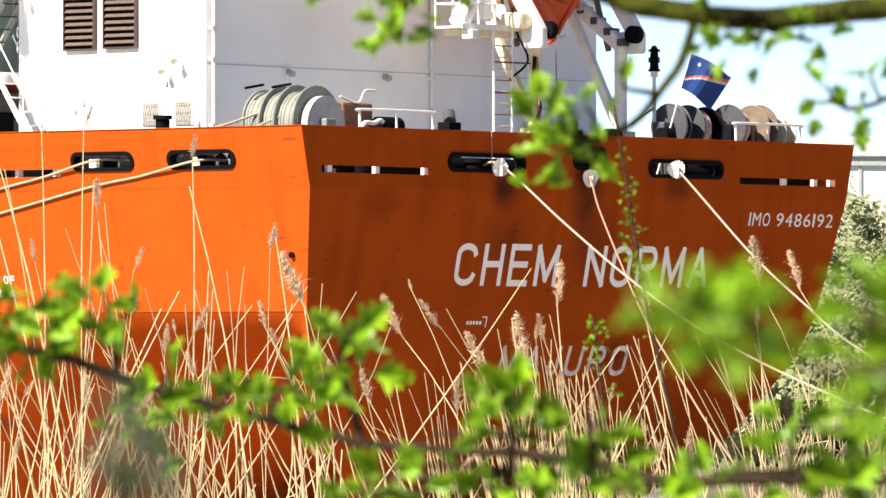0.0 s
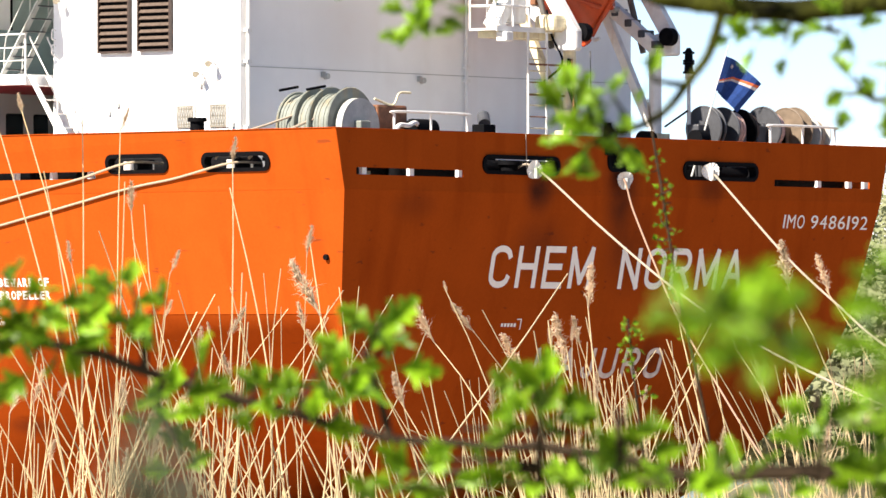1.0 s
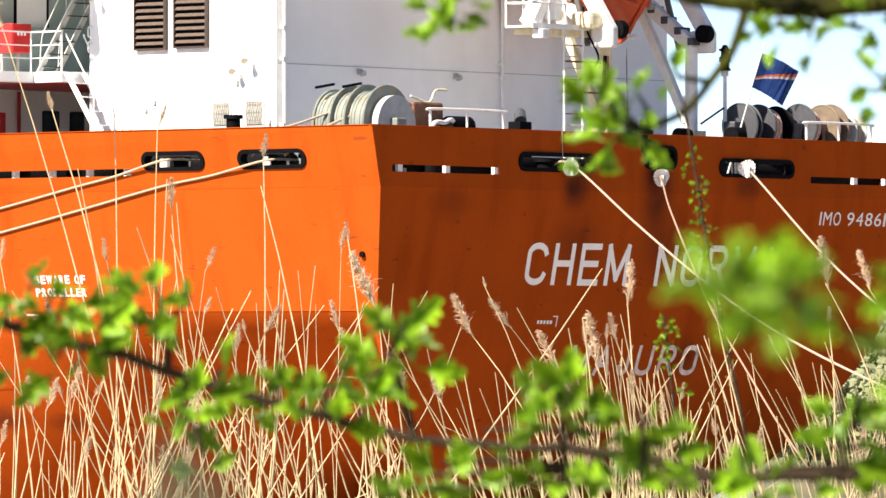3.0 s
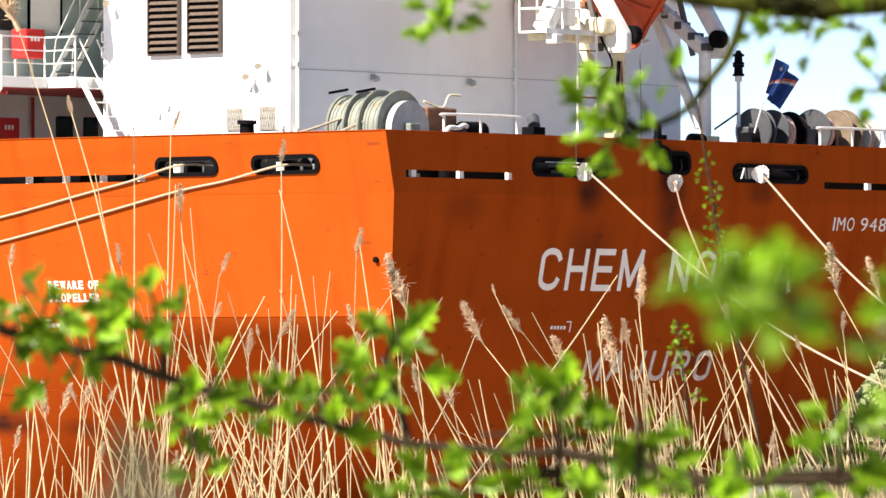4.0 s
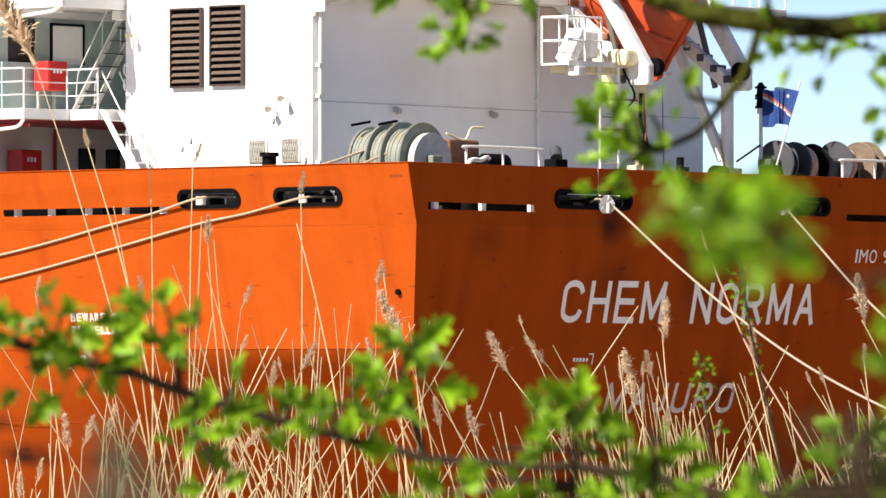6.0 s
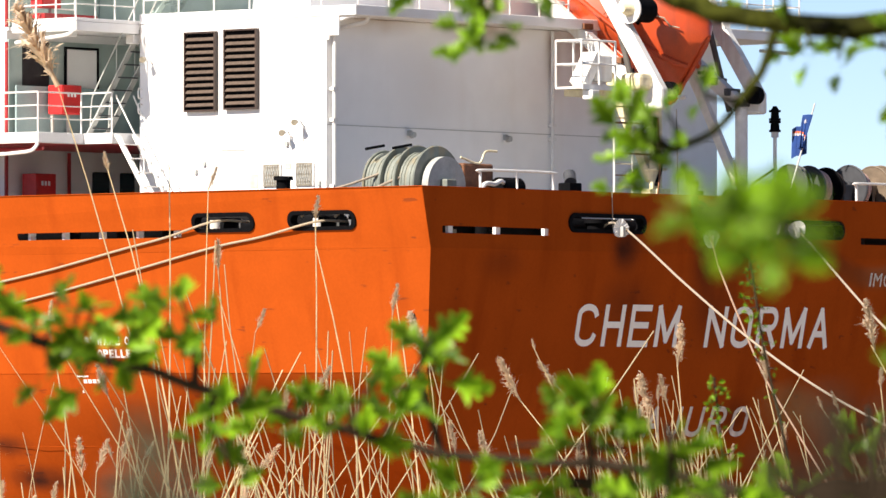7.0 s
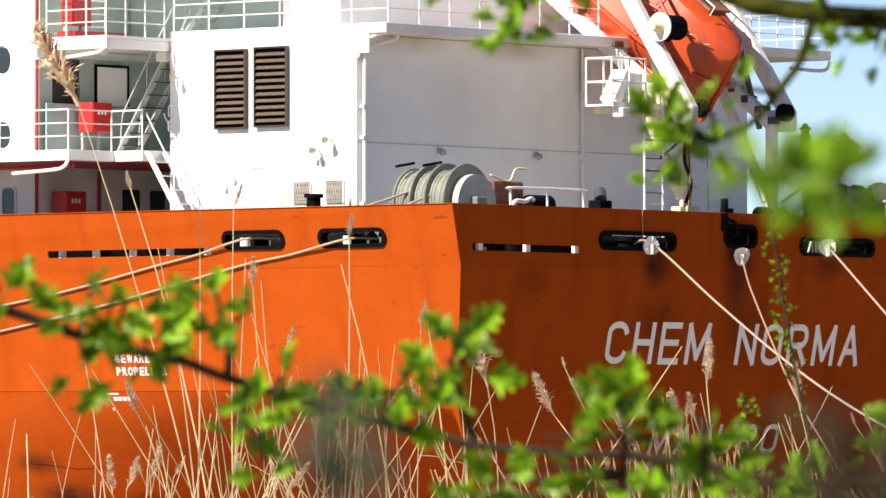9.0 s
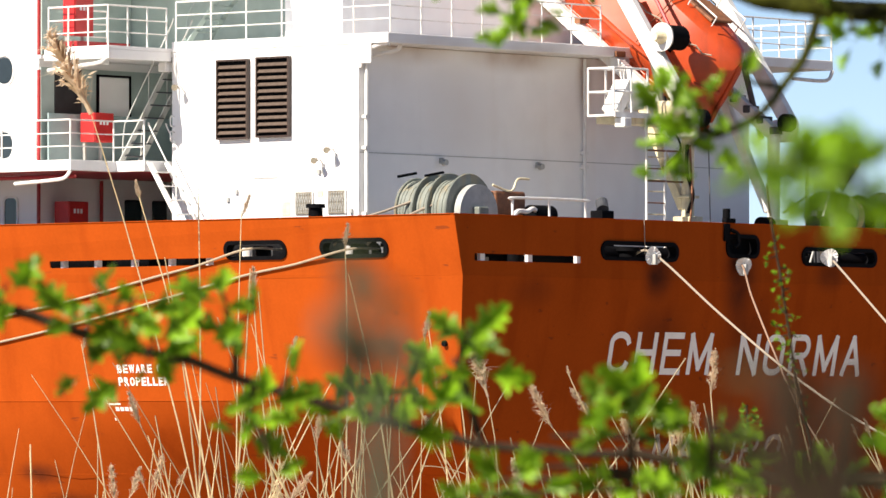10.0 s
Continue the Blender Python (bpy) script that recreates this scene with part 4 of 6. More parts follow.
    put("valve_block", box(bmesh.new(), 12.0, 12.45, 2.0, 2.3, 9.75, 10.15, 0.05), YELLOWED, "rust-stained valve block")
    put("cross_tie", rod(bmesh.new(), (12.5, 8.6, 17.2), (16.0, 8.6, 17.2), 0.1, seg=10), WHITE_METAL)
    put("hose", tube(bmesh.new(), arc([(12.25, 2.3, 12.6), (12.1, 2.2, 11.9), (12.3, 2.15, 11.3), (12.15, 2.2, 10.8)], 5), 0.05, 8), BLACK)
    put("fall_wire", tube(bmesh.new(), [(12.15, 2.85, 15.78), (12.5, 4.2, 17.6)], 0.05, 6), MAROON)
    put("fall_wire", tube(bmesh.new(), [(12.62, 2.6, 13.6), (12.62, 5.4, 17.4)], 0.05, 6), MAROON)
    for k in range(4):
        put("bracket", box(bmesh.new(), 15.9, 16.4, 2.2 + k * 0.45, 2.4 + k * 0.45, 13.0 + k * 0.3, 13.2 + k * 0.3, 0.03), DARKGREY)
    put("cable", tube(bmesh.new(), [(14.3, 3.2, 12.9), (14.3, 3.1, 9.0)], 0.015, 5), STEELROPE)


build_ramp()


def build_basket():
    bas, put = maker("access_platform", "small white railed platform with an underside box", "platform", (10.3, 3, 13.1))
    put("floor", box(bmesh.new(), 9.55, 11.9, 2.6, 3.5, 13.28, 13.34, 0.01), WHITE_METAL)
    put("toe_plate", box(bmesh.new(), 9.55, 11.9, 2.56, 2.595, 13.26, 13.4), WHITE_METAL)
    for x in (9.57, 10.3, 10.98):
        for y in (2.62, 3.48):
            put("post", rod(bmesh.new(), (x, y, 13.34), (x, y, 14.55), 0.03, seg=8), WHITE_METAL)
    for z in (13.93, 14.55):
        put("rail", tube(bmesh.new(), [(10.98, 2.62, z), (9.57, 2.62, z), (9.57, 3.48, z), (10.98, 3.48, z)], 0.028, 8), WHITE_METAL)
    put("support_plate", beam(bmesh.new(), (9.95, 3.0, 13.4), (10.5, 3.0, 14.2), 0.5, 0.3), WHITE_METAL)
    put("control_box", box(bmesh.new(), 10.4, 11.1, 2.8, 3.3, 13.5, 14.2, 0.05), WHITE_METAL)
    put("floodlight", box(bmesh.new(), 9.75, 10.05, 2.4, 2.75, 13.0, 13.25, 0.03), WHITE_METAL, "white floodlight under the floor")
    put("underside_beam", box(bmesh.new(), 9.8, 12.2, 2.7, 3.4, 13.1, 13.27, 0.01), YELLOWED)
    put("gear_cover", box(bmesh.new(), 11.5, 12.3, 2.2, 2.9, 13.3, 13.75, 0.12), YELLOWED, "cream rounded gear cover")
    lad, put = maker("deck_ladder", "white vertical ladder with rusty rungs", "ladder", (11.1, 2.45, 8.985))
    for x in (10.72, 11.5):
        put("stile", rod(bmesh.new(), (x, 2.45, 8.99), (x, 2.45, 13.25), 0.035, seg=8), WHITE_METAL)
    for k in range(13):
        put("rung", rod(bmesh.new(), (10.73, 2.45, 9.25 + k * 0.3), (11.49, 2.45, 9.25 + k * 0.3), 0.018, seg=6), YELLOWED if k % 3 else RUST)
    for z in (11.6, 12.4):
        put("bracket", box(bmesh.new(), 10.7, 12.3, 2.42, 2.48, z, z + 0.05), RUST)


build_basket()


# ---- mooring gear on the aft deck ----
def disc_reel(name, label, centre, axis, radii, gaps, flange_mat, coil_mat, coil_r):
    """Flanges of given radii along an axis with rope between them."""
    c, ax = Vector(centre), Vector(axis).normalized()
    ob, put = maker(name, label, "winch", (c.x, c.y, 8.985), "mooring winches")
    pos = 0.0
    for i, (r, g) in enumerate(zip(radii, gaps)):
        p = c + ax * pos
        bm = bmesh.new()
        rod(bm, p, p + ax * 0.05, r, seg=36)
        bmesh.ops.bevel(bm, geom=[e for e in bm.edges if len(e.link_faces) == 2 and e.calc_face_angle(0) > 1], offset=0.012, segments=1, affect="EDGES")
        fl = put("flange", bm, flange_mat, smooth=True)
        put("rim", tube(bmesh.new(), [p + ax * 0.025 + (ax.orthogonal().normalized() * math.cos(a) + ax.cross(ax.orthogonal().normalized()) * math.sin(a)) * r for a in [k * math.pi / 16 for k in range(33)]], 0.035, 6), flange_mat, parent=fl, smooth=True)
        if i == 0:
            put("hub", rod(bmesh.new(), p - ax * 0.16, p - ax * 0.002, 0.2, seg=16), flange_mat, parent=fl)
        if g > 0.1:
            n = int(g / 0.09)
            bm = bmesh.new()
            for k in range(n):
                q = p + ax * (0.06 + (k + 0.5) * (g - 0.06) / n)
                rod(bm, q - ax * 0.045, q + ax * 0.045, coil_r + 0.03 * ((k * 7) % 3) / 2, seg=24)
            put("rope_coil", bm, coil_mat, smooth=True)
        pos += g
    put("shaft", rod(bmesh.new(), c - ax * 0.35, c + ax * (pos + 0.3), 0.09, seg=12), DARKGREY)
    for s in (-0.28, pos + 0.18):
        p = c + ax * s
        put("stand", box(bmesh.new(), p.x - 0.2, p.x + 0.2, p.y - 0.2, p.y + 0.2, 8.99, c.z + 0.1, 0.04), flange_mat)
    return ob, put


ob, put = disc_reel("mooring_winch", "grey mooring winch drum with yellowed flanges", (2.45, 1.55, 10.62), (0, 1, 0), (0.92, 0.94, 0.92, 0.84), (0.62, 0.5, 0.6, 0.1), WINCH, WINCH, 0.78)
put("brake_drum", rod(bmesh.new(), (2.5, 1.28, 10.55), (2.5, 1.48, 10.55), 0.74, seg=40), GREY, "pale blue-grey brake drum", True)
put("brake_band", tube(bmesh.new(), [(2.45 + 0.84 * math.cos(a), 1.62, 10.62 + 0.84 * math.sin(a)) for a in [k * math.pi / 14 for k in range(29)]], 0.05, 6), YELLOWED)
put("gear_case", box(bmesh.new(), 3.3, 4.5, 1.4, 2.3, 9.0, 11.15, 0.06), RUST, "rust-brown gear case")
put("crank", tube(bmesh.new(), arc([(3.3, 1.5, 11.3), (3.9, 1.4, 11.15), (4.1, 1.35, 11.45), (4.5, 1.3, 11.47)], 4), 0.03, 6), YELLOWED)
for y in (2.3, 3.2):
    put("lever", rod(bmesh.new(), (1.6, y, 11.5), (2.2, y - 0.1, 11.6), 0.035, seg=8), BLACK)
put("pipework", tube(bmesh.new(), arc([(3.2, 0.9, 10.2), (3.4, 0.8, 10.6), (3.8, 0.8, 10.62), (4.2, 0.9, 10.7), (4.6, 1.0, 10.5)], 4), 0.06, 8), WHITE_METAL)
put("motor", rod(bmesh.new(), (4.3, 1.1, 10.55), (5.1, 1.1, 10.55), 0.26, seg=18), BLACK)

disc_reel("rope_reel", "dark grey rope reel wound with pinkish rope", (17.3, 1.7, 10.88), (1, 0, 0), (0.58, 0.56), (0.22, 0.05), DARKGREY, BLACK, 0.4)
disc_reel("rope_reel", "dark grey rope reel wound with pinkish rope", (18.1, 1.7, 10.86), (1, 0, 0), (0.58, 0.3), (0.45, 0.05), DARKGREY, COPPER, 0.48)
disc_reel("rope_reel", "dark grey rope reel with bare drum", (19.15, 1.9, 10.86), (1, 0, 0), (0.56, 0.3), (0.25, 0.05), BLACK, BROWN, 0.5)
disc_reel("rope_reel", "dark grey rope reel wound with pinkish rope", (19.8, 1.6, 10.9), (1, 0, 0), (0.6, 0.3), (0.42, 0.05), DARKGREY, COPPER, 0.47)
disc_reel("rope_reel", "tan painted paired cable reel flanges", (20.85, 1.6, 10.9), (1, 0, 0), (0.6, 0.62), (0.36, 0.05), TAN, BLACK, 0.2)
disc_reel("rope_reel", "grey rope reel with pale rope coil", (21.6, 1.5, 10.78), (1, 0, 0), (0.52, 0.54), (0.4, 0.05), GREY, ROPE, 0.42)


def guard_rail(x0, x1, y, top):
    ob, put = maker("guard_rail", "white bent tube guard rail on the bulwark", "railing", ((x0 + x1) / 2, y, 10.48), "bulwark guard rails")
    put("rail", tube(bmesh.new(), arc([(x0, y, 10.48), (x0, y, top - 0.08), (x0 + 0.08, y, top), (x1 - 0.08, y, top), (x1, y, top - 0.08), (x1, y, 10.48)], 5), 0.035, 8), WHITE_METAL, smooth=True)
    put("post", rod(bmesh.new(), ((x0 + x1) / 2, y, 10.48), ((x0 + x1) / 2, y, top), 0.03, seg=8), WHITE_METAL)


guard_rail(2.35, 5.25, 0.06, 10.92)
guard_rail(18.1, 21.0, 0.06, 10.95)


def bollard(x, y, z, r, h, label, mat=BLACK):
    ob, put = maker("bollard", label, "bollard", (x, y, z), "bollards")
    put("post", rod(bmesh.new(), (x, y, z), (x, y, z + h), r, r * 0.9, 18), mat, smooth=True)
    put("cap", rod(bmesh.new(), (x, y, z + h + 0.001), (x, y, z + h + 0.1), r * 1.25, r * 1.2, 18), mat, smooth=True)
    put("base", box(bmesh.new(), x - r * 1.4, x + r * 1.4, y - r * 1.4, y + r * 1.4, z, z + 0.05), mat)


bollard(0.9, 5.35, 8.985, 0.2, 1.75, "black painted bollard beside the bulwark")
for x in (1.6, 3.4, 6.6, 8.0, 11.3, 12.1, 15.2, 16.6, 19.2):
    bollard(x, 0.9, 8.985, 0.24, 0.72, "black mooring bollard on the aft deck")
for y in (3.0, 4.0, 6.3, 7.3, 9.4, 11.0, 12.8):
    bollard(1.1, y, 8.985, 0.22, 0.72, "black mooring bollard on the side deck")


# added black tubes that keep the view through fairleads and slots dark
def dark_filler_run(pts, label):
    ob, put = maker("dark_filler", label, "pipe", pts[0], "deck pipe runs")
    put("pipe", tube(bmesh.new(), [Vector(p) for p in pts], 0.3, 12), BLACK, smooth=True)
    for p in pts:
        put("support", box(bmesh.new(), p[0] - 0.1, p[0] + 0.1, p[1] - 0.1, p[1] + 0.1, 8.99, p[2], 0.01), BLACK)


dark_filler_run([(1.0, 1.35, 9.55), (5.0, 1.35, 9.55), (10.5, 1.35, 9.55), (16.0, 1.35, 9.55), (22.8, 1.35, 9.55)], "black tube added to darken the stern bulwark openings")
dark_filler_run([(2.3, 4.6, 9.6), (2.3, 8.0, 9.6), (2.3, 14.0, 9.6), (2.3, 25.0, 9.6)], "black tube added to darken the side bulwark openings")
ob, put = maker("valve_box", "small dark deck valve on a stand", "valve", (7.7, 1.5, 8.985))
put("stand", box(bmesh.new(), 7.45, 7.95, 1.3, 1.7, 8.99, 10.75, 0.03), BLACK)
put("wheel", rod(bmesh.new(), (7.6, 1.4, 10.76), (7.8, 1.6, 10.98), 0.16, seg=14), DARKGREY)
for x, y, r in ((16.2, 1.0, 0.25), (15.2, 2.0, 0.22)):
    ob, put = maker("deck_ventilator", "dark round deck ventilator", "ventilator", (x, y, 8.985), "deck ventilators")
    put("stem", rod(bmesh.new(), (x, y, 8.99), (x, y, 10.4), 0.12, seg=14), DARKGREY)
    put("head", rod(bmesh.new(), (x - 0.2, y, 10.55), (x + 0.2, y, 10.55), r, seg=20), BLACK, smooth=True)
ob, put = maker("rail_chock", "black roller chock on the stern cap rail", "chock", (11.2, 0.0, 10.48))
put("base", box(bmesh.new(), 10.9, 11.3, -0.06, 0.1, 10.483, 10.6, 0.02), BLACK)
put("roller", rod(bmesh.new(), (11.0, 0.02, 10.6), (11.0, 0.02, 10.85), 0.1, seg=12), BLACK)
# added black box that makes the middle fairlead hole look dark inside
put("housing", box(bmesh.new(), 10.9, 12.4, 0.28, 0.5, 9.0, 10.25, 0.03), BLACK)
put("strap", box(bmesh.new(), 10.82, 11.08, -0.06, -0.012, 10.0, 10.46, 0.02), BLACK)
put("hook", tube(bmesh.new(), arc([(11.1, -0.06, 10.3), (11.3, -0.12, 10.2), (11.35, -0.1, 9.95), (11.2, -0.08, 9.85)], 4), 0.05, 8), BLACK, smooth=True)

# signal lamp mast and flag staff
ob, put = maker("light_mast", "thin white mast with a black stern lantern", "mast", (17.05, 2.0, 8.985))
put("pole", rod(bmesh.new(), (17.05, 2, 8.99), (17.05, 2, 12.3), 0.06, 0.05, 10), WHITE_METAL)
put("platform", rod(bmesh.new(), (17.05, 2, 12.2), (17.05, 2, 12.36), 0.1, seg=14), WHITE_METAL)
for z, r, h in ((12.37, 0.13, 0.24), (12.68, 0.12, 0.22)):
    lamp = put("lantern", rod(bmesh.new(), (17.05, 2, z), (17.05, 2, z + h), r, r * 0.85, 16), BLACK, smooth=True)
    for k in (0.0, 1.0):
        part("lantern_rim", rod(bmesh.new(), Vector((17.05, 2, z + k * h - 0.025)) - ob.location, Vector((17.05, 2, z + k * h + 0.035)) - ob.location, 0.16, seg=16), BLACK, lamp)
put("cap", rod(bmesh.new(), (17.05, 2, 12.92), (17.05, 2, 13.04), 0.12, 0.05, 14), BLACK, smooth=True)
put("stay", rod(bmesh.new(), (16.0, 2.0, 10.9), (17.0, 2.0, 11.35), 0.03, seg=6), BLACK)
ob, put = maker("flag_staff", "thin slanting grey flag staff", "flagpole", (15.6, 1.0, 8.985))
put("pole", rod(bmesh.new(), (15.6, 1.0, 8.99), (17.5, 1.0, 13.1), 0.03, 0.02, 8), GREY)

# ---- mooring lines with rat guards ----
def mooring_line(pts, label, r=0.030, guard=None, mat=ROPE):
    ob = thing("mooring_line", label, "rope", pts[0], "mooring lines")
    at = Vector(pts[0])
    path = arc([Vector(p) - at for p in pts], 8)
    part("rope", tube(bmesh.new(), path, r, 8), mat, ob, smooth=True)
    if guard:
        c, size = Vector(guard) - at, 0.235
        d = (path[8] - path[2]).normalized()
        bm = bmesh.new()
        # two thin shells with radial folds and a dented rim
        side = d.orthogonal().normalized()
        up = d.cross(side)
        for lift in (-0.01, 0.01):
            hub = bm.verts.new(c + d * (lift - 0.04))
            rim = []
            for k in range(32):
                a = 2 * math.pi * k / 32
                fold = 0.022 * (k % 2) + 0.03 * noise.noise(Vector((at.x + 1.7 * math.cos(a), 1.7 * math.sin(a), 0.3)))
                rim.append(bm.verts.new(c + (side * math.cos(a) + up * math.sin(a)) * size * (1 + 0.07 * math.sin(3 * a + at.x)) + d * (lift + fold)))
            for k in range(32):
                bm.faces.new((hub, rim[k], rim[(k + 1) % 32]))
        disc = part("rat_guard", bm, WHITE_METAL, ob, "dented pale round rat guard")
        part("clip", box(bmesh.new(), c.x - 0.05, c.x + 0.05, c.y - 0.12, c.y - 0.02, c.z - 0.22, c.z + 0.05, 0.01), GREY, disc)


mooring_line([(8.2, 0.9, 9.62), (7.92, -0.05, 9.6), (5.45, -4.04, 8.05), (2.8, -8.03, 6.68), (-0.08, -12.03, 5.6), (-3.03, -16.02, 4.77), (-5.41, -20, 3.93), (-7.63, -24, 3.15), (-15, -36, 1.2)],
             "pale mooring rope sagging from the stern fairlead", guard=(7.6, -0.25, 9.55))
mooring_line([(16.2, 0.9, 9.7), (15.32, -0.05, 9.68), (10.58, -6.04, 7.32), (4.69, -12.03, 5.99), (-1.86, -18.01, 5.1), (-7.2, -24, 4.03), (-16, -34, 2.2)],
             "pale mooring rope sagging from the stern fairlead", guard=(15.06, -0.25, 9.65))
mooring_line([(11.75, 0.9, 9.62), (11.5, -0.05, 9.45), (8.98, -2.38, 8.49), (6.91, -4.7, 7.02), (4.82, -7.02, 5.7), (3.0, -9.35, 4.41), (1.5, -11.67, 2.86), (0.06, -14, 1.43), (-1.2, -16, 0.0)],
             "worn brownish mooring rope hanging steeply", r=0.025, guard=(11.37, -0.25, 9.36), mat=BROWNROPE)
mooring_line([(1.0, 3.3, 9.66), (0.15, 3.62, 9.64), (0.23, 5.48, 9.29), (0.28, 7.25, 9.03), (0.39, 10.47, 8.4), (0.48, 13.23, 7.88), (0.54, 16.04, 7.42), (0.59, 19.17, 6.98), (0.3, 30, 5.2), (-2.5, 46, 2.2)],
             "pale mooring rope running along the ship's side", r=0.031, mat=WEATHERED)
mooring_line([(1.0, 6.6, 9.7), (0.14, 7.03, 9.7), (0.21, 8.74, 9.32), (0.28, 10.36, 9.03), (0.37, 13.12, 8.51), (0.43, 15.93, 8.08), (0.48, 19.06, 7.66), (0.2, 30, 5.8), (-2.5, 44, 2.8)],
             "pale mooring rope running along the ship's side", r=0.031, mat=WEATHERED)
ob, put = maker("winch_rope", "pale rope running from the winch to the fairlead", "rope", (1.6, 3.0, 10.7))
put("rope", tube(bmesh.new(), arc([(2.0, 2.6, 11.0), (1.2, 3.3, 10.62), (0.6, 4.0, 10.3), (0.4, 4.3, 9.75)], 4), 0.035, 6), ROPE, smooth=True)
put("rope", tube(bmesh.new(), arc([(2.1, 1.7, 11.0), (1.5, 2.3, 10.66), (0.8, 2.9, 10.2), (0.4, 3.2, 9.75)], 4), 0.035, 6), ROPE, smooth=True)
ob, put = maker("heaving_line", "thin pale line hanging from the cap rail", "rope", (7.5, -0.08, 10.48))
put("line", tube(bmesh.new(), [(7.5, -0.045, 10.49), (7.5, -0.07, 9.6)], 0.012, 5), ROPE)

# ---- far bank: hall and spring scrub ----
RIGHT, UP = Vector((math.cos(radians(51)), -math.sin(radians(51)), 0)), Vector((0, 0, 1))
AHEAD = Vector((math.sin(radians(51)), math.cos(radians(51)), 0))


def spot(x, y, d):
    """The place d metres ahead of the camera, x and y steps across and down from the first view's upper left corner."""
    return Vector(EYE) + (AHEAD + RIGHT * (x - 784) * PX + UP * (612 - y) * PX) * d


def ground_spot(x, d, z):
    p = spot(x, 612, d)
    return Vector((p.x, p.y, z))


def build_hall():
    d = 430
    a, b = ground_spot(1490, d, 3.0), ground_spot(2300, d + 5, 3.0)
    ob = thing("warehouse", "long white clad hall with pale grey wall", "building", a)
    m = Matrix.Translation((0, 0, 0)) @ Matrix.Rotation(math.atan2((b - a).y, (b - a).x), 4, "Z")
    n = (b - a).length
    part("wall", box(bmesh.new(), 0, n, 0, 30, -1, 13.2, 0, m=m), CLADDING, ob)
    part("roof", box(bmesh.new(), -0.4, n + 0.4, -0.4, 30.4, 13.21, 14.4, 0.1, m=m), FLAGWHITE, ob, "white roof edge")
    part("gutter", box(bmesh.new(), 0, n, -0.2, -0.01, 12.7, 13.1, 0, m=m), GREY, ob)
    for k in range(8):
        part("panel_joint", box(bmesh.new(), 1 + k * n / 8, 1.2 + k * n / 8, -0.08, -0.005, -0.9, 12.6, 0, m=m), GREY, ob)


build_hall()


def scrub_tree(base, height, width, seed, label):
    rng = random.Random(seed)
    ob = thing("tree", label, "tree", base, "trees on the far bank")
    bm = bmesh.new()
    tube(bm, arc([(0, 0, -0.3), (0.1 * width, 0, height * 0.35), (0.03 * width, 0.05, height * 0.8)], 4), 0.035 * height, 6, 0.01 * height)
    tips = []
    for k in range(16):
        z0 = height * rng.uniform(0.12, 0.7)
        a = rng.uniform(0, 6.28)
        tip = Vector((math.cos(a) * width * rng.uniform(0.25, 0.5), math.sin(a) * width * rng.uniform(0.25, 0.5), min(height, z0 + height * rng.uniform(0.15, 0.45))))
        start = Vector((0.05 * width, 0, z0))
        tube(bm, [start, (start + tip) / 2 + Vector((0, 0, 0.1 * height)) * rng.random(), tip], 0.012 * height, 5, 0.003 * height)
        tips.append((start, tip))
    part("trunk", bm, BARK, ob, smooth=True)
    bm = bmesh.new()
    for k in range(6000):
        s, t = rng.choice(tips)
        p = s.lerp(t, rng.uniform(0.25, 1.15)) + Vector((rng.gauss(0, 1), rng.gauss(0, 1), rng.gauss(0, 1))) * 0.055 * width
        u = Vector((rng.gauss(0, 1), rng.gauss(0, 1), rng.gauss(0, 1))).normalized() * rng.uniform(0.10, 0.26)
        w = u.orthogonal().normalized() * u.length * 0.6
        vs = [bm.verts.new(p + o) for o in (-u, w, u, -w)]
        bm.faces.new(vs)
    part("crown", bm, SCRUB, ob)


for i, (x, d, h, w) in enumerate(((1510, 345, 8.6, 6.0), (1545, 350, 10.4, 7.0), (1585, 344, 10.0, 7.0), (1465, 341, 4.6, 5.0), (1425, 340, 3.2, 4.5), (1525, 339, 4.5, 5.0),
                                  (1640, 350, 9.0, 7.5), (1385, 339, 2.2, 4.0), (1480, 337, 2.8, 4.5), (1340, 338, 2.4, 3.5), (1450, 336, 4.6, 5.0), (1495, 338, 6.0, 6.0), (1410, 337, 3.4, 4.5), (1530, 337, 5.5, 6.0), (1565, 337, 5.0, 6.0), (1700, 346, 8.0, 7.0))):
    scrub_tree(ground_spot(x, d, 2.55), h - 1.0, w, i + 3, "pale green spring scrub tree on the far bank")

for i, (x, d, h, w) in enumerate(((1270, 271, 1.6, 3.5), (1305, 272, 1.8, 4.0), (1340, 273, 2.2, 4.0), (1375, 272, 2.4, 4.0), (1410, 274, 2.8, 4.5), (1450, 274, 3.0, 5.0), (1490, 275, 3.2, 5.0), (1535, 276, 3.4, 5.0))):
    scrub_tree(ground_spot(x, d, 0.75), h, w, i + 40, "low green bush on the far bank")

# ---- reeds on the near bank ----
DR = 60.0


def stalk(bm, base, top, bend, r, seg=4):
    base, top = Vector(base), Vector(top)
    pts = []
    for k in range(6):
        t = k / 5
        pts.append(base.lerp(top, t) + bend * (4 * t * (1 - t)))
    tube(bm, pts, r, seg, r * 0.45)
    return pts


def blade(bm, p, d, length, width):
    """A narrow dry leaf that arches down."""
    d = d.normalized()
    side = d.cross(UP).normalized() * width
    prev = None
    for k in range(5):
        t = k / 4
        c = p + d * length * t - UP * length * 0.45 * t * t
        w = side * (1 - t) * (0.5 + t)
        row = (bm.verts.new(c + w), bm.verts.new(c - w))
        if prev:
            bm.faces.new((prev[0], prev[1], row[1], row[0]))
        prev = row


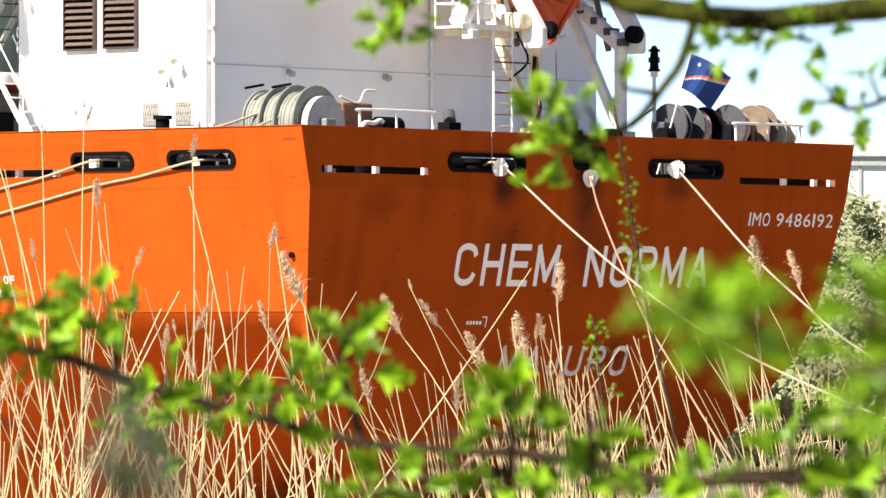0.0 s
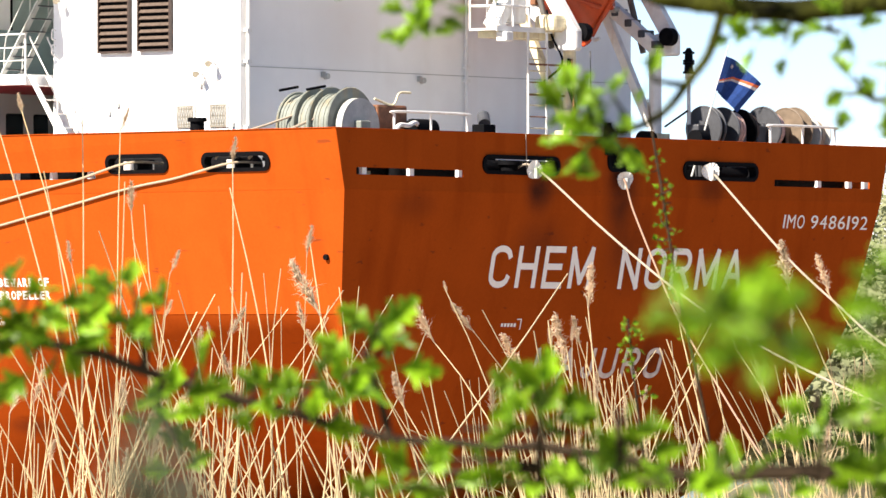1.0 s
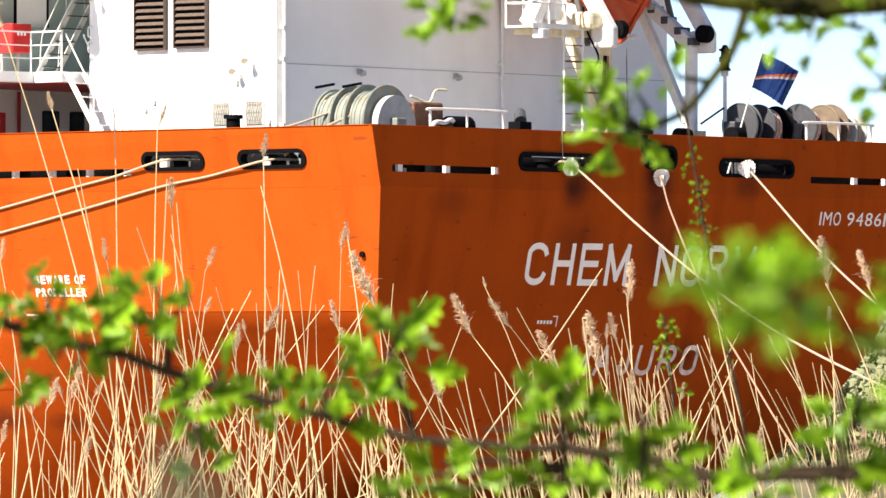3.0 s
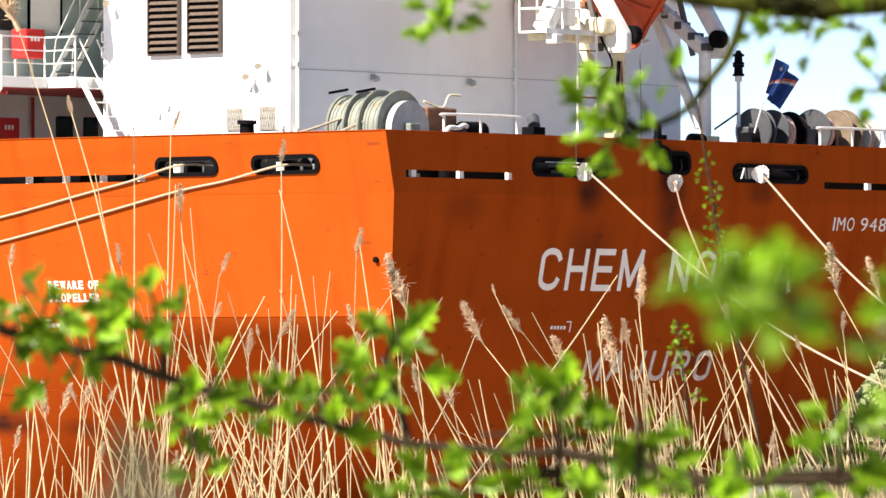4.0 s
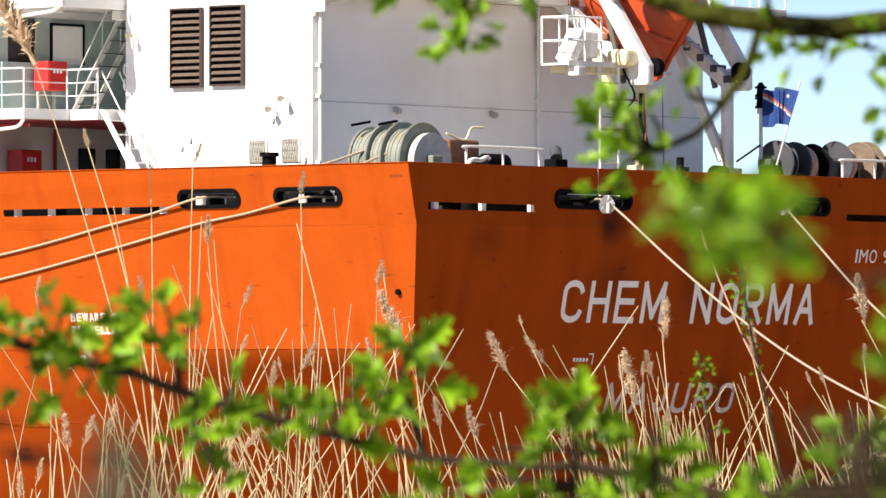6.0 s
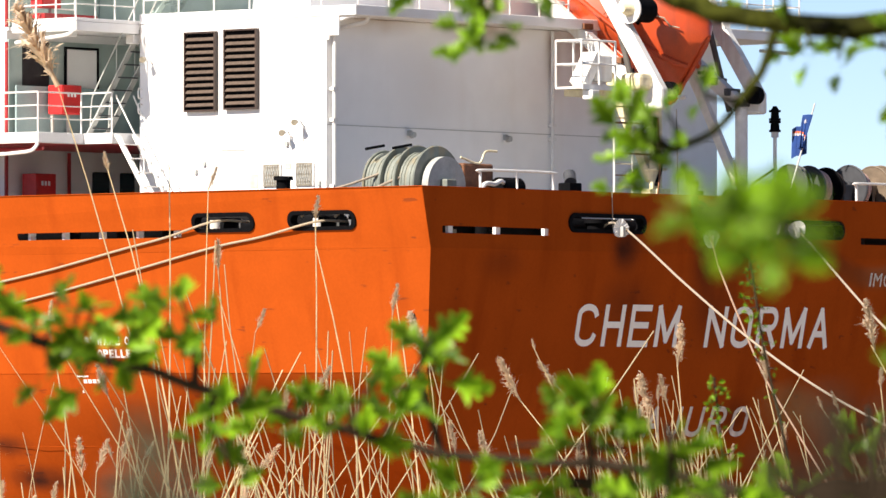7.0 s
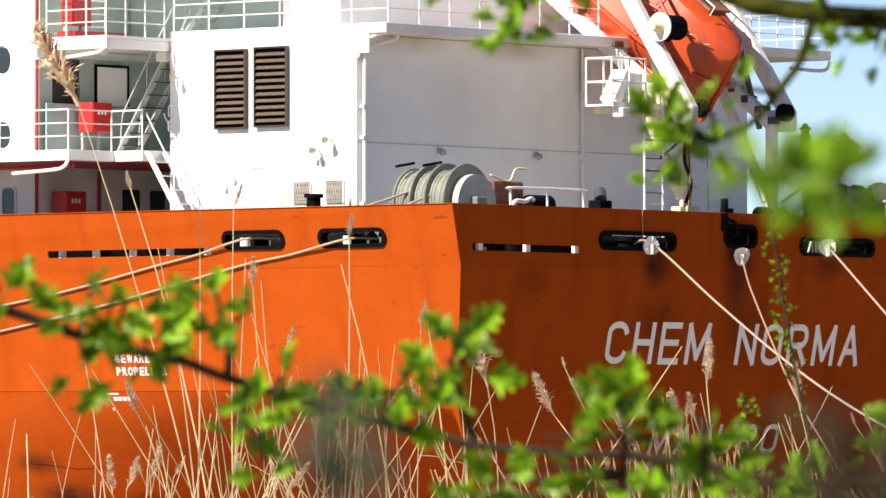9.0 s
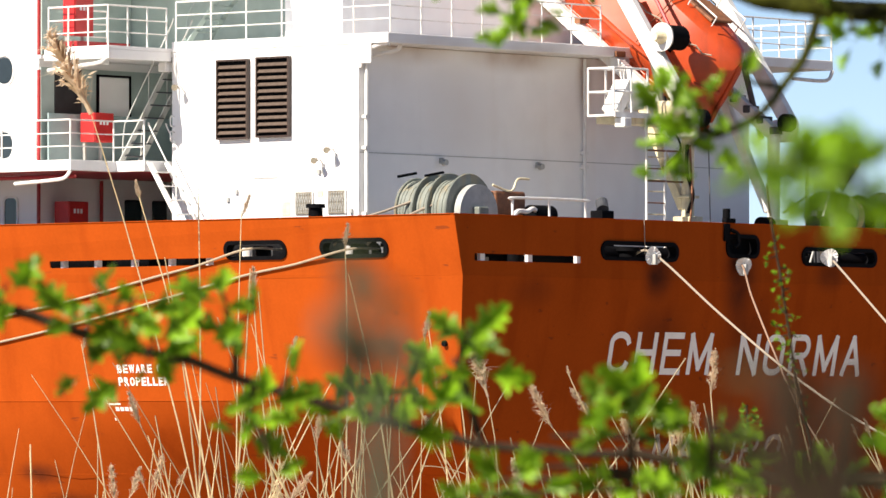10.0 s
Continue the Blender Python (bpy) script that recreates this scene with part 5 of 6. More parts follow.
def plume_mesh(seed, length=0.27):
    rng = random.Random(seed)
    bm = bmesh.new()
    tube(bm, [(0, 0, 0), (0.01, 0, length * 0.5), (0.05 * length, 0, length)], 0.004, 4, 0.001)
    for k in range(130):
        t = rng.random() ** 0.75
        p = Vector((0.05 * length * t, 0, length * t))
        a = rng.gauss(0, 0.7) if rng.random() < 0.7 else rng.uniform(0, 6.28)
        out = Vector((math.cos(a), math.sin(a), 0))
        n = length * rng.uniform(0.16, 0.42) * (1.1 - 0.8 * t)
        q = p + out * n * 0.3 + Vector((0, 0, n * 0.85))
        e = q + out * n * rng.uniform(0.15, 0.4) + Vector((0, 0, n * rng.uniform(-0.15, 0.3)))
        w = Vector((-out.y, out.x, 0.2)) * rng.uniform(0.0016, 0.0034)
        v = [bm.verts.new(c) for c in (p - w * 0.4, p + w * 0.4, q + w, q - w, e)]
        bm.faces.new((v[0], v[1], v[2], v[3]))
        bm.faces.new((v[3], v[2], v[4]))
        for j in range(2):
            c = p.lerp(q, rng.uniform(0.5, 1)) + Vector((rng.gauss(0, 1), rng.gauss(0, 1), rng.gauss(0, 1))) * 0.004
            s = (e - q + Vector((rng.gauss(0, 1), rng.gauss(0, 1), rng.gauss(0, 1))) * 0.01).normalized() * rng.uniform(0.005, 0.011)
            o = s.orthogonal() * 0.25
            bm.faces.new([bm.verts.new(c + g) for g in (-s, o, s, -o)])
    me = bpy.data.meshes.new("plume")
    bm.to_mesh(me)
    bm.free()
    me.materials.append(PLUME)
    return me


PLUMES = [plume_mesh(k) for k in range(5)]
REEDS = []
# foot across, top across, top down, bend, plume size (0: none), sway
TALL_WEST = ((76, 72, 185, 6, 0, 1), (150, 148, 182, -5, 0.55, 1), (262, 165, 318, -12, 0.7, 1), (122, 166, 318, 6, 0, 1), (128, -150, -92, 14, 2.0, 1.6), (130, -40, 160, 20, 0.5, 1), (92, 8, 300, 14, 0, 1), (205, 235, 520, -6, 0.4, 1), (-60, -135, 420, 8, 0.5, 1))
TALL_MID = ((330, 341, 238, 8, 0.6, 1), (300, 185, 360, -20, 0, 1), (590, 528, 452, 22, 1.3, 3), (540, 486, 400, 8, 0.3, 1), (452, 335, 330, 14, 0, 1), (610, 452, 535, 16, 0.6, 1), (640, 474, 580, 18, 0.5, 1), (890, 678, 530, 26, 1.0, 1.2), (880, 718, 488, 18, 0.25, 1.2), (760, 632, 660, 10, 0.8, 1), (560, 533, 505, 12, 0, 1), (430, 300, 560, 10, 0.3, 1))
TALL_EAST = ((1000, 983, 470, 6, 0.95, 1), (1030, 904, 570, 16, 1.2, 1), (985, 832, 592, 16, 1.0, 1), (1045, 952, 556, 14, 0.7, 1), (1470, 1320, 432, 30, 1.1, 1.4), (1560, 1392, 450, 34, 0.9, 1.4), (1400, 1226, 590, 18, 0.3, 1), (1185, 1165, 640, 8, 0.6, 1), (1330, 1340, 540, 16, 0.5, 1))


def build_tall_reeds():
    rng = random.Random(5)
    for foot, ax, ay, bend, size, sway in TALL_WEST + TALL_MID + TALL_EAST:
        d = DR + rng.uniform(-2, 2)
        base = ground_spot(foot, d, 3.32)
        top = spot(ax, ay, d + rng.uniform(-0.3, 0.3)) - base
        top -= top.normalized() * 0.3 * size
        ob = thing("reed", "tall dry straw reed with feathery plume" if size else "tall dry bare straw reed stalk", "reed", base, "tall reeds")
        bm = bmesh.new()
        pts = stalk(bm, (0, 0, 0), top, RIGHT * bend * PX * d + UP * abs(bend) * 0.4 * PX * d, rng.uniform(0.0075, 0.0105), 5)
        part("stalk", bm, STRAW, ob, smooth=True)
        if rng.random() < 0.6:
            for k in range(2):
                bm = bmesh.new()
                blade(bm, pts[2 + k], RIGHT * rng.choice((-1, 1)) * 0.5 + UP * 0.9, rng.uniform(0.15, 0.35), 0.006)
                part("leaf_blade", bm, STRAW, ob)
        if size:
            p = new("plume", rng.choice(PLUMES))
            p.parent = ob
            way = (pts[-1] - pts[-2]).normalized()
            turn = way.to_track_quat("Z", "X").to_matrix().to_4x4()
            lean = Matrix.Rotation(radians(-6 if sway == 3 else -14 if size == 2.0 else rng.uniform(4, 16)), 4, AHEAD)
            fat = 2.1 if size >= 1.5 else 1.5
            face = Matrix.Rotation(rng.uniform(0, 6.28), 4, "Z")
            p.matrix_local = Matrix.Translation(pts[-1] - way * 0.06) @ lean @ turn @ face @ Matrix.Scale(size * 1.35, 4) @ Matrix.Diagonal((fat, fat, 1, 1))
        REEDS.append((ob, base, sway, foot))


build_tall_reeds()
BEDS = []


def reed_bed(centre, spread, count, lean, lean_var, top_lo, top_hi, seed):
    rng = random.Random(seed)
    base = ground_spot(centre, DR, 3.3)
    bm = bmesh.new()
    for k in range(count):
        x = rng.gauss(centre, spread)
        d = DR + rng.uniform(-6, 4)
        a = ground_spot(x, d, 3.25) - base
        ty = top_lo + (top_hi - top_lo) * rng.random() ** 0.8
        f = (882 - ty) / 300
        tilt = rng.gauss(lean, lean_var) if rng.random() < 0.85 else rng.choice((-1, 1)) * rng.uniform(150, 300)
        b = spot(x + tilt * f, ty, d) - base
        pts = stalk(bm, a, b, RIGHT * rng.gauss(0, 11) * PX * d, rng.uniform(0.005, 0.0115), 4)
        if rng.random() < 0.3:
            blade(bm, pts[rng.randint(2, 4)], RIGHT * rng.uniform(-1, 1) + UP * rng.uniform(0.2, 1), rng.uniform(0.1, 0.4), 0.006)
        if rng.random() < 0.1:
            # a snapped stalk hanging over
            stalk(bm, pts[3], pts[3] + RIGHT * rng.uniform(-0.5, 0.5) - UP * rng.uniform(0.1, 0.4), UP * 0.03, 0.005, 4)
        if rng.random() < 0.14:
            way = (pts[-1] - pts[-2]).normalized()
            start = len(bm.faces)
            first = len(bm.verts)
            bm.from_mesh(rng.choice(PLUMES))
            bm.verts.ensure_lookup_table()
            bm.faces.ensure_lookup_table()
            m = Matrix.Translation(pts[-1]) @ Matrix.Rotation(radians(rng.uniform(0, 20)), 4, AHEAD) @ way.to_track_quat("Z", "X").to_matrix().to_4x4() @ Matrix.Rotation(rng.uniform(0, 6.28), 4, "Z") @ Matrix.Scale(rng.uniform(0.5, 1.1), 4) @ Matrix.Diagonal((1.4, 1.4, 1, 1))
            bmesh.ops.transform(bm, matrix=m, verts=bm.verts[first:])
            for f in bm.faces[start:]:
                f.material_index = 1
    ob = part("reed_bed", bm, STRAW)
    ob.data.materials.append(PLUME)
    ob.location = base
    tagged(ob, "dense stand of dry straw-coloured reed stalks", "reeds", kind="stuff")
    BEDS.append((ob, base))


for i, row in enumerate(((-190, 60, 12, -10, 60, 560, 820), (-60, 60, 16, 0, 70, 540, 840), (60, 62, 34, 30, 120, 450, 840), (185, 45, 28, -20, 125, 470, 840), (330, 36, 20, -10, 60, 380, 800), (420, 50, 28, -35, 100, 420, 820),
                         (560, 65, 18, -60, 80, 600, 860), (770, 90, 34, -120, 50, 590, 850), (965, 50, 66, -55, 45, 530, 840), (1080, 50, 42, -60, 45, 570, 840), (1280, 95, 44, -110, 45, 570, 840),
                         (1490, 70, 70, -60, 55, 600, 840))):
    reed_bed(*row, i + 20)

# ---- hawthorn twigs close to the camera ----
def leaf_mesh(seed):
    """A small three-lobed spring leaf, base at the origin, pointing along x, one metre long."""
    rng = random.Random(seed)
    bm = bmesh.new()
    # along the midrib, along the margin, half width: two lobes a side and a toothed tip
    outline = ((0.0, 0.0, 0.015), (0.2, 0.18, 0.03), (0.34, 0.36, 0.17), (0.42, 0.53, 0.40), (0.5, 0.58, 0.34), (0.55, 0.56, 0.15),
               (0.65, 0.75, 0.31), (0.72, 0.78, 0.24), (0.78, 0.79, 0.11), (0.88, 0.95, 0.13), (1.0, 1.03, 0.015))
    mid, left, right = [], [], []
    cup, curl = rng.uniform(0.1, 0.8), rng.uniform(-0.6, 0.2)
    for x, sx, w in outline:
        z = curl * x * x
        mid.append(bm.verts.new((x, 0, z)))
        for row, sign in ((left, 1), (right, -1)):
            k = w * rng.uniform(0.85, 1.15)
            row.append(bm.verts.new((sx + rng.uniform(-0.02, 0.02), sign * k, z + cup * k + 0.06 * math.sin(9 * x + seed))))
    for side in (left, right):
        for k in range(len(mid) - 1):
            bm.faces.new((mid[k], mid[k + 1], side[k + 1], side[k]))
    me = bpy.data.meshes.new("leaf")
    bm.to_mesh(me)
    bm.free()
    me.shade_smooth()
    me.materials.append(LEAF)
    return me


LEAVES = [leaf_mesh(k) for k in range(7)]
# leaf copies with the shade put into their colour
SHADE_LEAVES = [leaf_mesh(k) for k in range(20, 23)]
for dim_leaf in SHADE_LEAVES:
    dim_leaf.materials[0] = SHADELEAF


def twig_thing(label, d, root, stems, tufts, seed, leaf=0.026, bark=BARK, leaves=6, tuft_scale=1.0, foliage=None):
    """root leads from the first stem to the ground; stems are (points across/down, start radius, end radius); tufts are (across, down, size)."""
    rng = random.Random(seed)
    at = spot(*root[0], d)
    ob = thing("hawthorn_branch", label, "branch", at, "hawthorn branches")
    lines = []
    thick = stems[0][1]
    base = 612 + 1.6 / d / PX
    path = arc([spot(x, base if y is None else y, d) - at for x, y in root], 8)
    part("main_stem", tube(bmesh.new(), path, thick, 8, thick * 1.5), bark, ob, smooth=True)
    for pts, r0, r1 in stems:
        path = [spot(x, y, d) - at for x, y in pts]
        path = arc(path, 7)
        path = [p + AHEAD * 0.02 * noise.noise(p * 9) + UP * 0.003 * noise.noise(p * 40) for p in path]
        part("stem", tube(bmesh.new(), path, r0, 10, r1), bark, ob, smooth=True)
        lines += path
    for x, y, size in tufts:
        c = spot(x, y, d + rng.uniform(-0.05, 0.05)) - at
        if lines:
            near = min(lines, key=lambda p: (p - c).length)
            if (near - c).length > 0.004:
                mid = near.lerp(c, 0.5) + UP * rng.uniform(-0.004, 0.006)
                part("side_twig", tube(bmesh.new(), arc([near, mid, c], 3), 0.0022, 6, 0.0014), bark, ob, smooth=True)
        count = max(2, round(leaves * size * rng.uniform(0.45, 0.75)))
        turn = rng.uniform(0, 2 * math.pi)
        for k in range(count):
            a = turn + 2 * math.pi * (k + rng.uniform(-0.3, 0.3)) / count
            way = (RIGHT * math.cos(a) + UP * (math.sin(a) * 0.9 + 0.3) + AHEAD * rng.uniform(-0.7, 0.5)).normalized()
            flat = (SUN_TO * rng.uniform(0.2, 1.1) - AHEAD * rng.uniform(0.0, 0.9) + Vector((rng.gauss(0, 0.5), rng.gauss(0, 0.5), rng.gauss(0, 0.5)))).normalized()
            y_axis = flat.cross(way).normalized()
            z_axis = way.cross(y_axis)
            m = Matrix((way, y_axis, z_axis)).transposed().to_4x4()
            n = leaf * size ** 0.4 * rng.uniform(0.7, 1.3)
            lf = new("leaf", rng.choice(foliage or LEAVES))
            lf.parent = ob
            lf.matrix_local = Matrix.Translation(c - UP * 0.3 * leaf + way * rng.uniform(0.0, 0.006) * tuft_scale) @ m @ Matrix.Scale(n, 4)
    return ob, at, d


lower = twig_thing("low hawthorn branch with fresh green leaves", 6.0, [(-330, 500), (-900, 700), (-1500, 2000), (-1600, None)],
                   [([(-330, 500), (-150, 560), (0, 606), (130, 640), (230, 672), (370, 715), (560, 765), (700, 792), (900, 802)], 0.0048, 0.0036),
                    ([(880, 800), (1060, 822), (1200, 856), (1330, 848), (1470, 850), (1640, 842)], 0.0046, 0.006), ([(640, 782), (615, 690), (600, 640)], 0.004, 0.0025),
                    ([(205, 664), (205, 620), (200, 585)], 0.004, 0.0025), ([(240, 678), (232, 720), (262, 790)], 0.003, 0.002)],
                   [(-280, 470, 1), (-200, 500, 1), (-80, 541, 0.9), (-40, 511, 1), (0, 526, 1), (25, 526, 0.8), (-60, 631, 0.8), (10, 641, 0.7), (60, 590, 1.1), (55, 615, 0.8), (145, 551, 0.9), (180, 511, 1),
                    (245, 541, 0.9), (200, 571, 0.7), (260, 691, 1.1), (300, 661, 1), (330, 718, 1), (370, 701, 0.9), (220, 741, 0.9), (270, 816, 0.8), (415, 671, 0.7), (480, 701, 0.9), (510, 671, 0.9), (550, 681, 1),
                    (560, 721, 0.8), (500, 741, 0.7), (590, 631, 1.1), (625, 581, 1.1), (645, 636, 0.9)], 11, leaf=0.037, leaves=5)
mass = twig_thing("leafy hawthorn spray with crowded fresh leaves", 5.4, [(905, 860), (900, 1600), (900, None)],
                  [([(905, 860), (905, 760), (900, 690)], 0.003, 0.002), ([(1050, 870), (1045, 780), (1040, 730)], 0.003, 0.002), ([(1400, 860), (1400, 760), (1395, 700)], 0.003, 0.002)],
                  [(690, 827, 1), (660, 847, 0.9), (630, 877, 0.9), (740, 847, 0.8), (765, 769, 0.9), (870, 699, 1.2), (920, 679, 1.2), (900, 729, 1.1), (970, 777, 1.1), (1060, 749, 1), (1080, 797, 1.1), (860, 847, 1),
                   (920, 867, 1.1), (1160, 857, 1), (1260, 837, 1.1), (1400, 797, 1.2), (1390, 728, 1), (1500, 806, 1.2), (1540, 758, 1.2), (1480, 856, 1.1), (1340, 866, 1), (1220, 876, 1), (1020, 856, 1.1), (1560, 836, 1.2)], 12, leaf=0.033, leaves=5)
upper = twig_thing("thick mossy branch overhead with hanging leafy twigs", 6.0, [(1640, 4), (2200, 120), (2600, 1500), (2700, None)],
                   [([(780, -190), (900, -110), (1000, -45), (1100, 0), (1220, 24), (1330, 34), (1440, 26), (1640, 4)], 0.0075, 0.0105), ([(1255, 30), (1235, -40), (1190, -110)], 0.003, 0.002), ([(1120, 8), (1075, -60), (1040, -130)], 0.003, 0.002), ([(1330, 40), (1400, 62), (1440, 70)], 0.003, 0.002), ([(1228, 40), (1205, 110), (1165, 165), (1120, 215), (1050, 250)], 0.0042, 0.0028),
                    ([(1660, 150), (1590, 165), (1530, 190), (1500, 195)], 0.003, 0.002), ([(725, -60), (710, -10), (702, 30)], 0.0028, 0.002), ([(1165, 165), (1110, 160)], 0.0028, 0.002)],
                   [(690, 15, 1.0), (715, 20, 1.0), (700, 60, 0.9), (735, 5, 0.9), (1100, 140, 0.7), (975, 175, 1.0), (960, 210, 1.2), (1005, 240, 1.4), (1035, 185, 0.9), (985, 250, 1.1), (950, 310, 0.7), (1055, 245, 0.6),
                    (1290, 70, 1.1), (1250, 55, 0.7), (1340, 90, 0.6), (1460, 150, 0.8), (1540, 130, 1.2), (1510, 190, 0.7), (1450, 185, 0.6), (1560, 185, 1.0), (1180, 20, 0.6), (800, -40, 1.2), (1420, 55, 0.7), (640, -95, 1.4), (690, -105, 1.5), (745, -90, 1.3), (600, -55, 1.1), (850, -100, 1.4), (830, -75, 1.0), (1240, -40, 1.2), (1450, 40, 0.7), (1350, 62, 0.8)],
                   13, leaf=0.029, bark=MOSS, leaves=5)
blob = twig_thing("close spray of blurred bright leaves", 2.3, [(1420, 640), (1720, 900), (2200, 3000), (2300, None)],
                  [([(1420, 640), (1330, 580), (1265, 553)], 0.0012, 0.001)],
                  [(1215, 535, 1.4), (1250, 560, 1.5), (1295, 575, 1.4), (1190, 525, 0.9), (1275, 530, 1.2), (1335, 555, 1.2), (1330, 590, 0.9)], 14, leaf=0.0135, leaves=7)
side = twig_thing("close spray of blurred green leaves", 2.8, [(1700, 700), (2000, 1500), (2100, None)],
                  [([(1700, 700), (1600, 640), (1540, 590)], 0.002, 0.0015)],
                  [(1535, 505, 1.6), (1560, 550, 1.6), (1500, 600, 1.0), (1550, 620, 1.6), (1590, 580, 1.6), (1520, 690, 1.3), (1570, 700, 1.5), (1610, 520, 1.5)], 15, leaf=0.015)
haze_a = twig_thing("very close bare twig far out of focus", 1.1, [(250, 1300), (250, 3000), (260, None)],
                    [([(250, 1300), (240, 950), (215, 740)], 0.0018, 0.0008), ([(250, 1300), (290, 980), (310, 800)], 0.0014, 0.0007), ([(240, 950), (190, 850), (170, 770)], 0.0016, 0.001)],
                    [(225, 700, 0.6), (262, 745, 0.7), (285, 800, 0.6), (240, 840, 0.7), (300, 860, 0.6), (190, 800, 0.5)], 16, leaf=0.0055, leaves=4, bark=LICHEN, foliage=SHADE_LEAVES)
haze_b = twig_thing("very close bare twig far out of focus", 1.1, [(1500, 1300), (1500, 3000), (1500, None)],
                    [([(1500, 1300), (1490, 950), (1470, 700)], 0.004, 0.003), ([(1500, 1300), (1560, 950), (1590, 720)], 0.004, 0.003), ([(1490, 950), (1400, 850), (1350, 790)], 0.0026, 0.0016)],
                    [(1450, 720, 0.5), (1550, 820, 0.5)], 17, leaf=0.008, leaves=4, foliage=SHADE_LEAVES)
sprig = twig_thing("thin young shoot with small paired leaves", 17.0, [(1215, 900), (1222, 1200), (1225, None)],
                   [([(1215, 900), (1180, 700), (1140, 520), (1118, 380), (1095, 240), (1085, 170)], 0.0042, 0.0025), ([(1090, 900), (1065, 700), (1050, 560)], 0.004, 0.0022)],
                   [(1105, 268, 0.5), (1098, 285, 0.4), (1128, 330, 0.45), (1100, 345, 0.4), (1112, 372, 0.5), (1135, 405, 0.45), (1102, 420, 0.45), (1140, 440, 0.4), (1118, 455, 0.5), (1150, 500, 0.4), (1128, 515, 0.45),
                    (1052, 565, 0.8), (1070, 585, 0.7), (1045, 605, 0.7), (1060, 650, 0.6), (1085, 690, 0.6), (1150, 590, 0.4), (1165, 640, 0.4), (1092, 300, 0.4), (1122, 318, 0.45), (1108, 330, 0.4), (1126, 355, 0.5), (1120, 395, 0.45), (1108, 385, 0.45), (1125, 425, 0.5), (1112, 440, 0.4), (1132, 470, 0.45), (1122, 485, 0.4), (1156, 545, 0.4), (1048, 580, 0.6), (1062, 610, 0.6), (1050, 630, 0.6)], 18, leaf=0.021, leaves=10)

# ---- flag in rigid strips ----
FLAG_AT = Vector((16.9, 0.97, 11.87))
flag = thing("flag", "blue ensign with orange and white diagonal stripes flying from the staff", "flag", FLAG_AT)
STRIPS = []
NSTRIP, SLEN, SH = 9, 0.15, 0.95
for k in range(NSTRIP):
    bm = bmesh.new()
    box(bm, -0.012, SLEN + 0.012, -0.006, 0.006, -0.01 * k, SH, 0.0)
    cloth = part("cloth_strip", bm, BLUE, flag)
    for lift, mat, nm in ((0.0, FLAGSTRIPE, "white_stripe"), (0.05, FLAGORANGE, "orange_stripe")):
        h0, h1 = 0.22 + 0.052 * k + lift * (0.7 + 0.12 * k), 0.22 + 0.052 * (k + 1) + lift * (0.82 + 0.12 * k)
        w0, w1 = 0.005 * k, 0.005 * (k + 1)
        bm = bmesh.new()
        for y in (-0.009, 0.009):
            bm.faces.new([bm.verts.new(p) for p in ((0, y, h0), (SLEN, y, h1), (SLEN, y, h1 + w1 + 0.045), (0, y, h0 + w0 + 0.045))])
        part(nm, bm, mat, cloth)
    if k in (1, 2):
        bm = bmesh.new()
        for y in (-0.009, 0.009):
            c = Vector((SLEN if k == 1 else 0.0, y, 0.75))
            ring = [c + Vector((math.sin(a) * (0.08 if j % 2 else 0.035), 0, math.cos(a) * (0.08 if j % 2 else 0.035))) for j, a in ((j, j * math.pi / 8) for j in range(16))]
            ring = [Vector((min(SLEN, max(0.0, p.x)), p.y, p.z)) for p in ring]
            bm.faces.new([bm.verts.new(p) for p in ring])
        bmesh.ops.remove_doubles(bm, verts=bm.verts, dist=0.0005)
        part("star", bm, FLAGSTRIPE, cloth)
    STRIPS.append(cloth)


# ---- what moves: wind in twigs, reeds and flag ----
TIMES = (0.0, 0.5, 1.0, 1.5, 2.0, 2.5, 4.0, 4.5, 5.0, 5.5, 7.0, 7.5, 8.0, 8.5, 9.0, 9.5, 10.0)
LOWER_X = (0, 11, 50, 68, 73, 88, 84, 87, 91, 98, 140, 151, 171, 191, 199, 214, 211)
LOWER_Y = (0, 23, -9, 0, 18, -10, 1, -3, -1, 22, 19, 73, 15, -12, 4, 12, 3)
UPPER_X = (0, 8, 49, 68, 72, 85, 88, 90, 97, 102, 144, 155, 174, 198, 210, 218, 220)
UPPER_Y = (0, 2, -15, -15, -4, -15, -20, -23, -20, 10, 14, 45, 12, -14, -1, 10, -12)
BLOB_X = (0, -2, 44, 30, 68, 70, 64, 32, 22, 30, 64, 115, 104, 160, 168, 174, 185)
BLOB_Y = (0, -130, 4, -130, -44, -50, -48, -172, -192, -172, -168, -172, -272, -196, -245, -205, -252)
HAZE_A_X = (0, 20, 40, 60, 80, 90, 20, -60, -40, -30, 40, 70, 140, 220, 370, 400, 410)
HAZE_A_Y = (0, 10, 30, 50, 80, 100, 90, 70, 80, 90, 60, 70, 90, 60, -20, -140, -230)
HAZE_B_X = (300, 300, 290, 280, 270, 260, 240, 200, 150, 100, 0, 30, 50, 60, 0, -50, -80)
HAZE_B_Y = (300, 300, 290, 280, 270, 260, 240, 200, 180, 100, 0, -30, 20, 40, 20, -60, -60)
PLUME_SWAY = (0, -20, -36, -30, -15, -8, 30, 47, 10, -17, 10, 20, 30, 45, 54, 52, 51)
FLAG_TURN = (-35, -5, -25, -20, -38, -30, 0, 24, 80, 104, 56, 84, 26, 12, 0, 8, 10)
FLAG_SAG = (17, 14, 26, 14, 26, 8, 24, 30, 22, 12, 40, 26, 34, 38, 30, 34, 30)


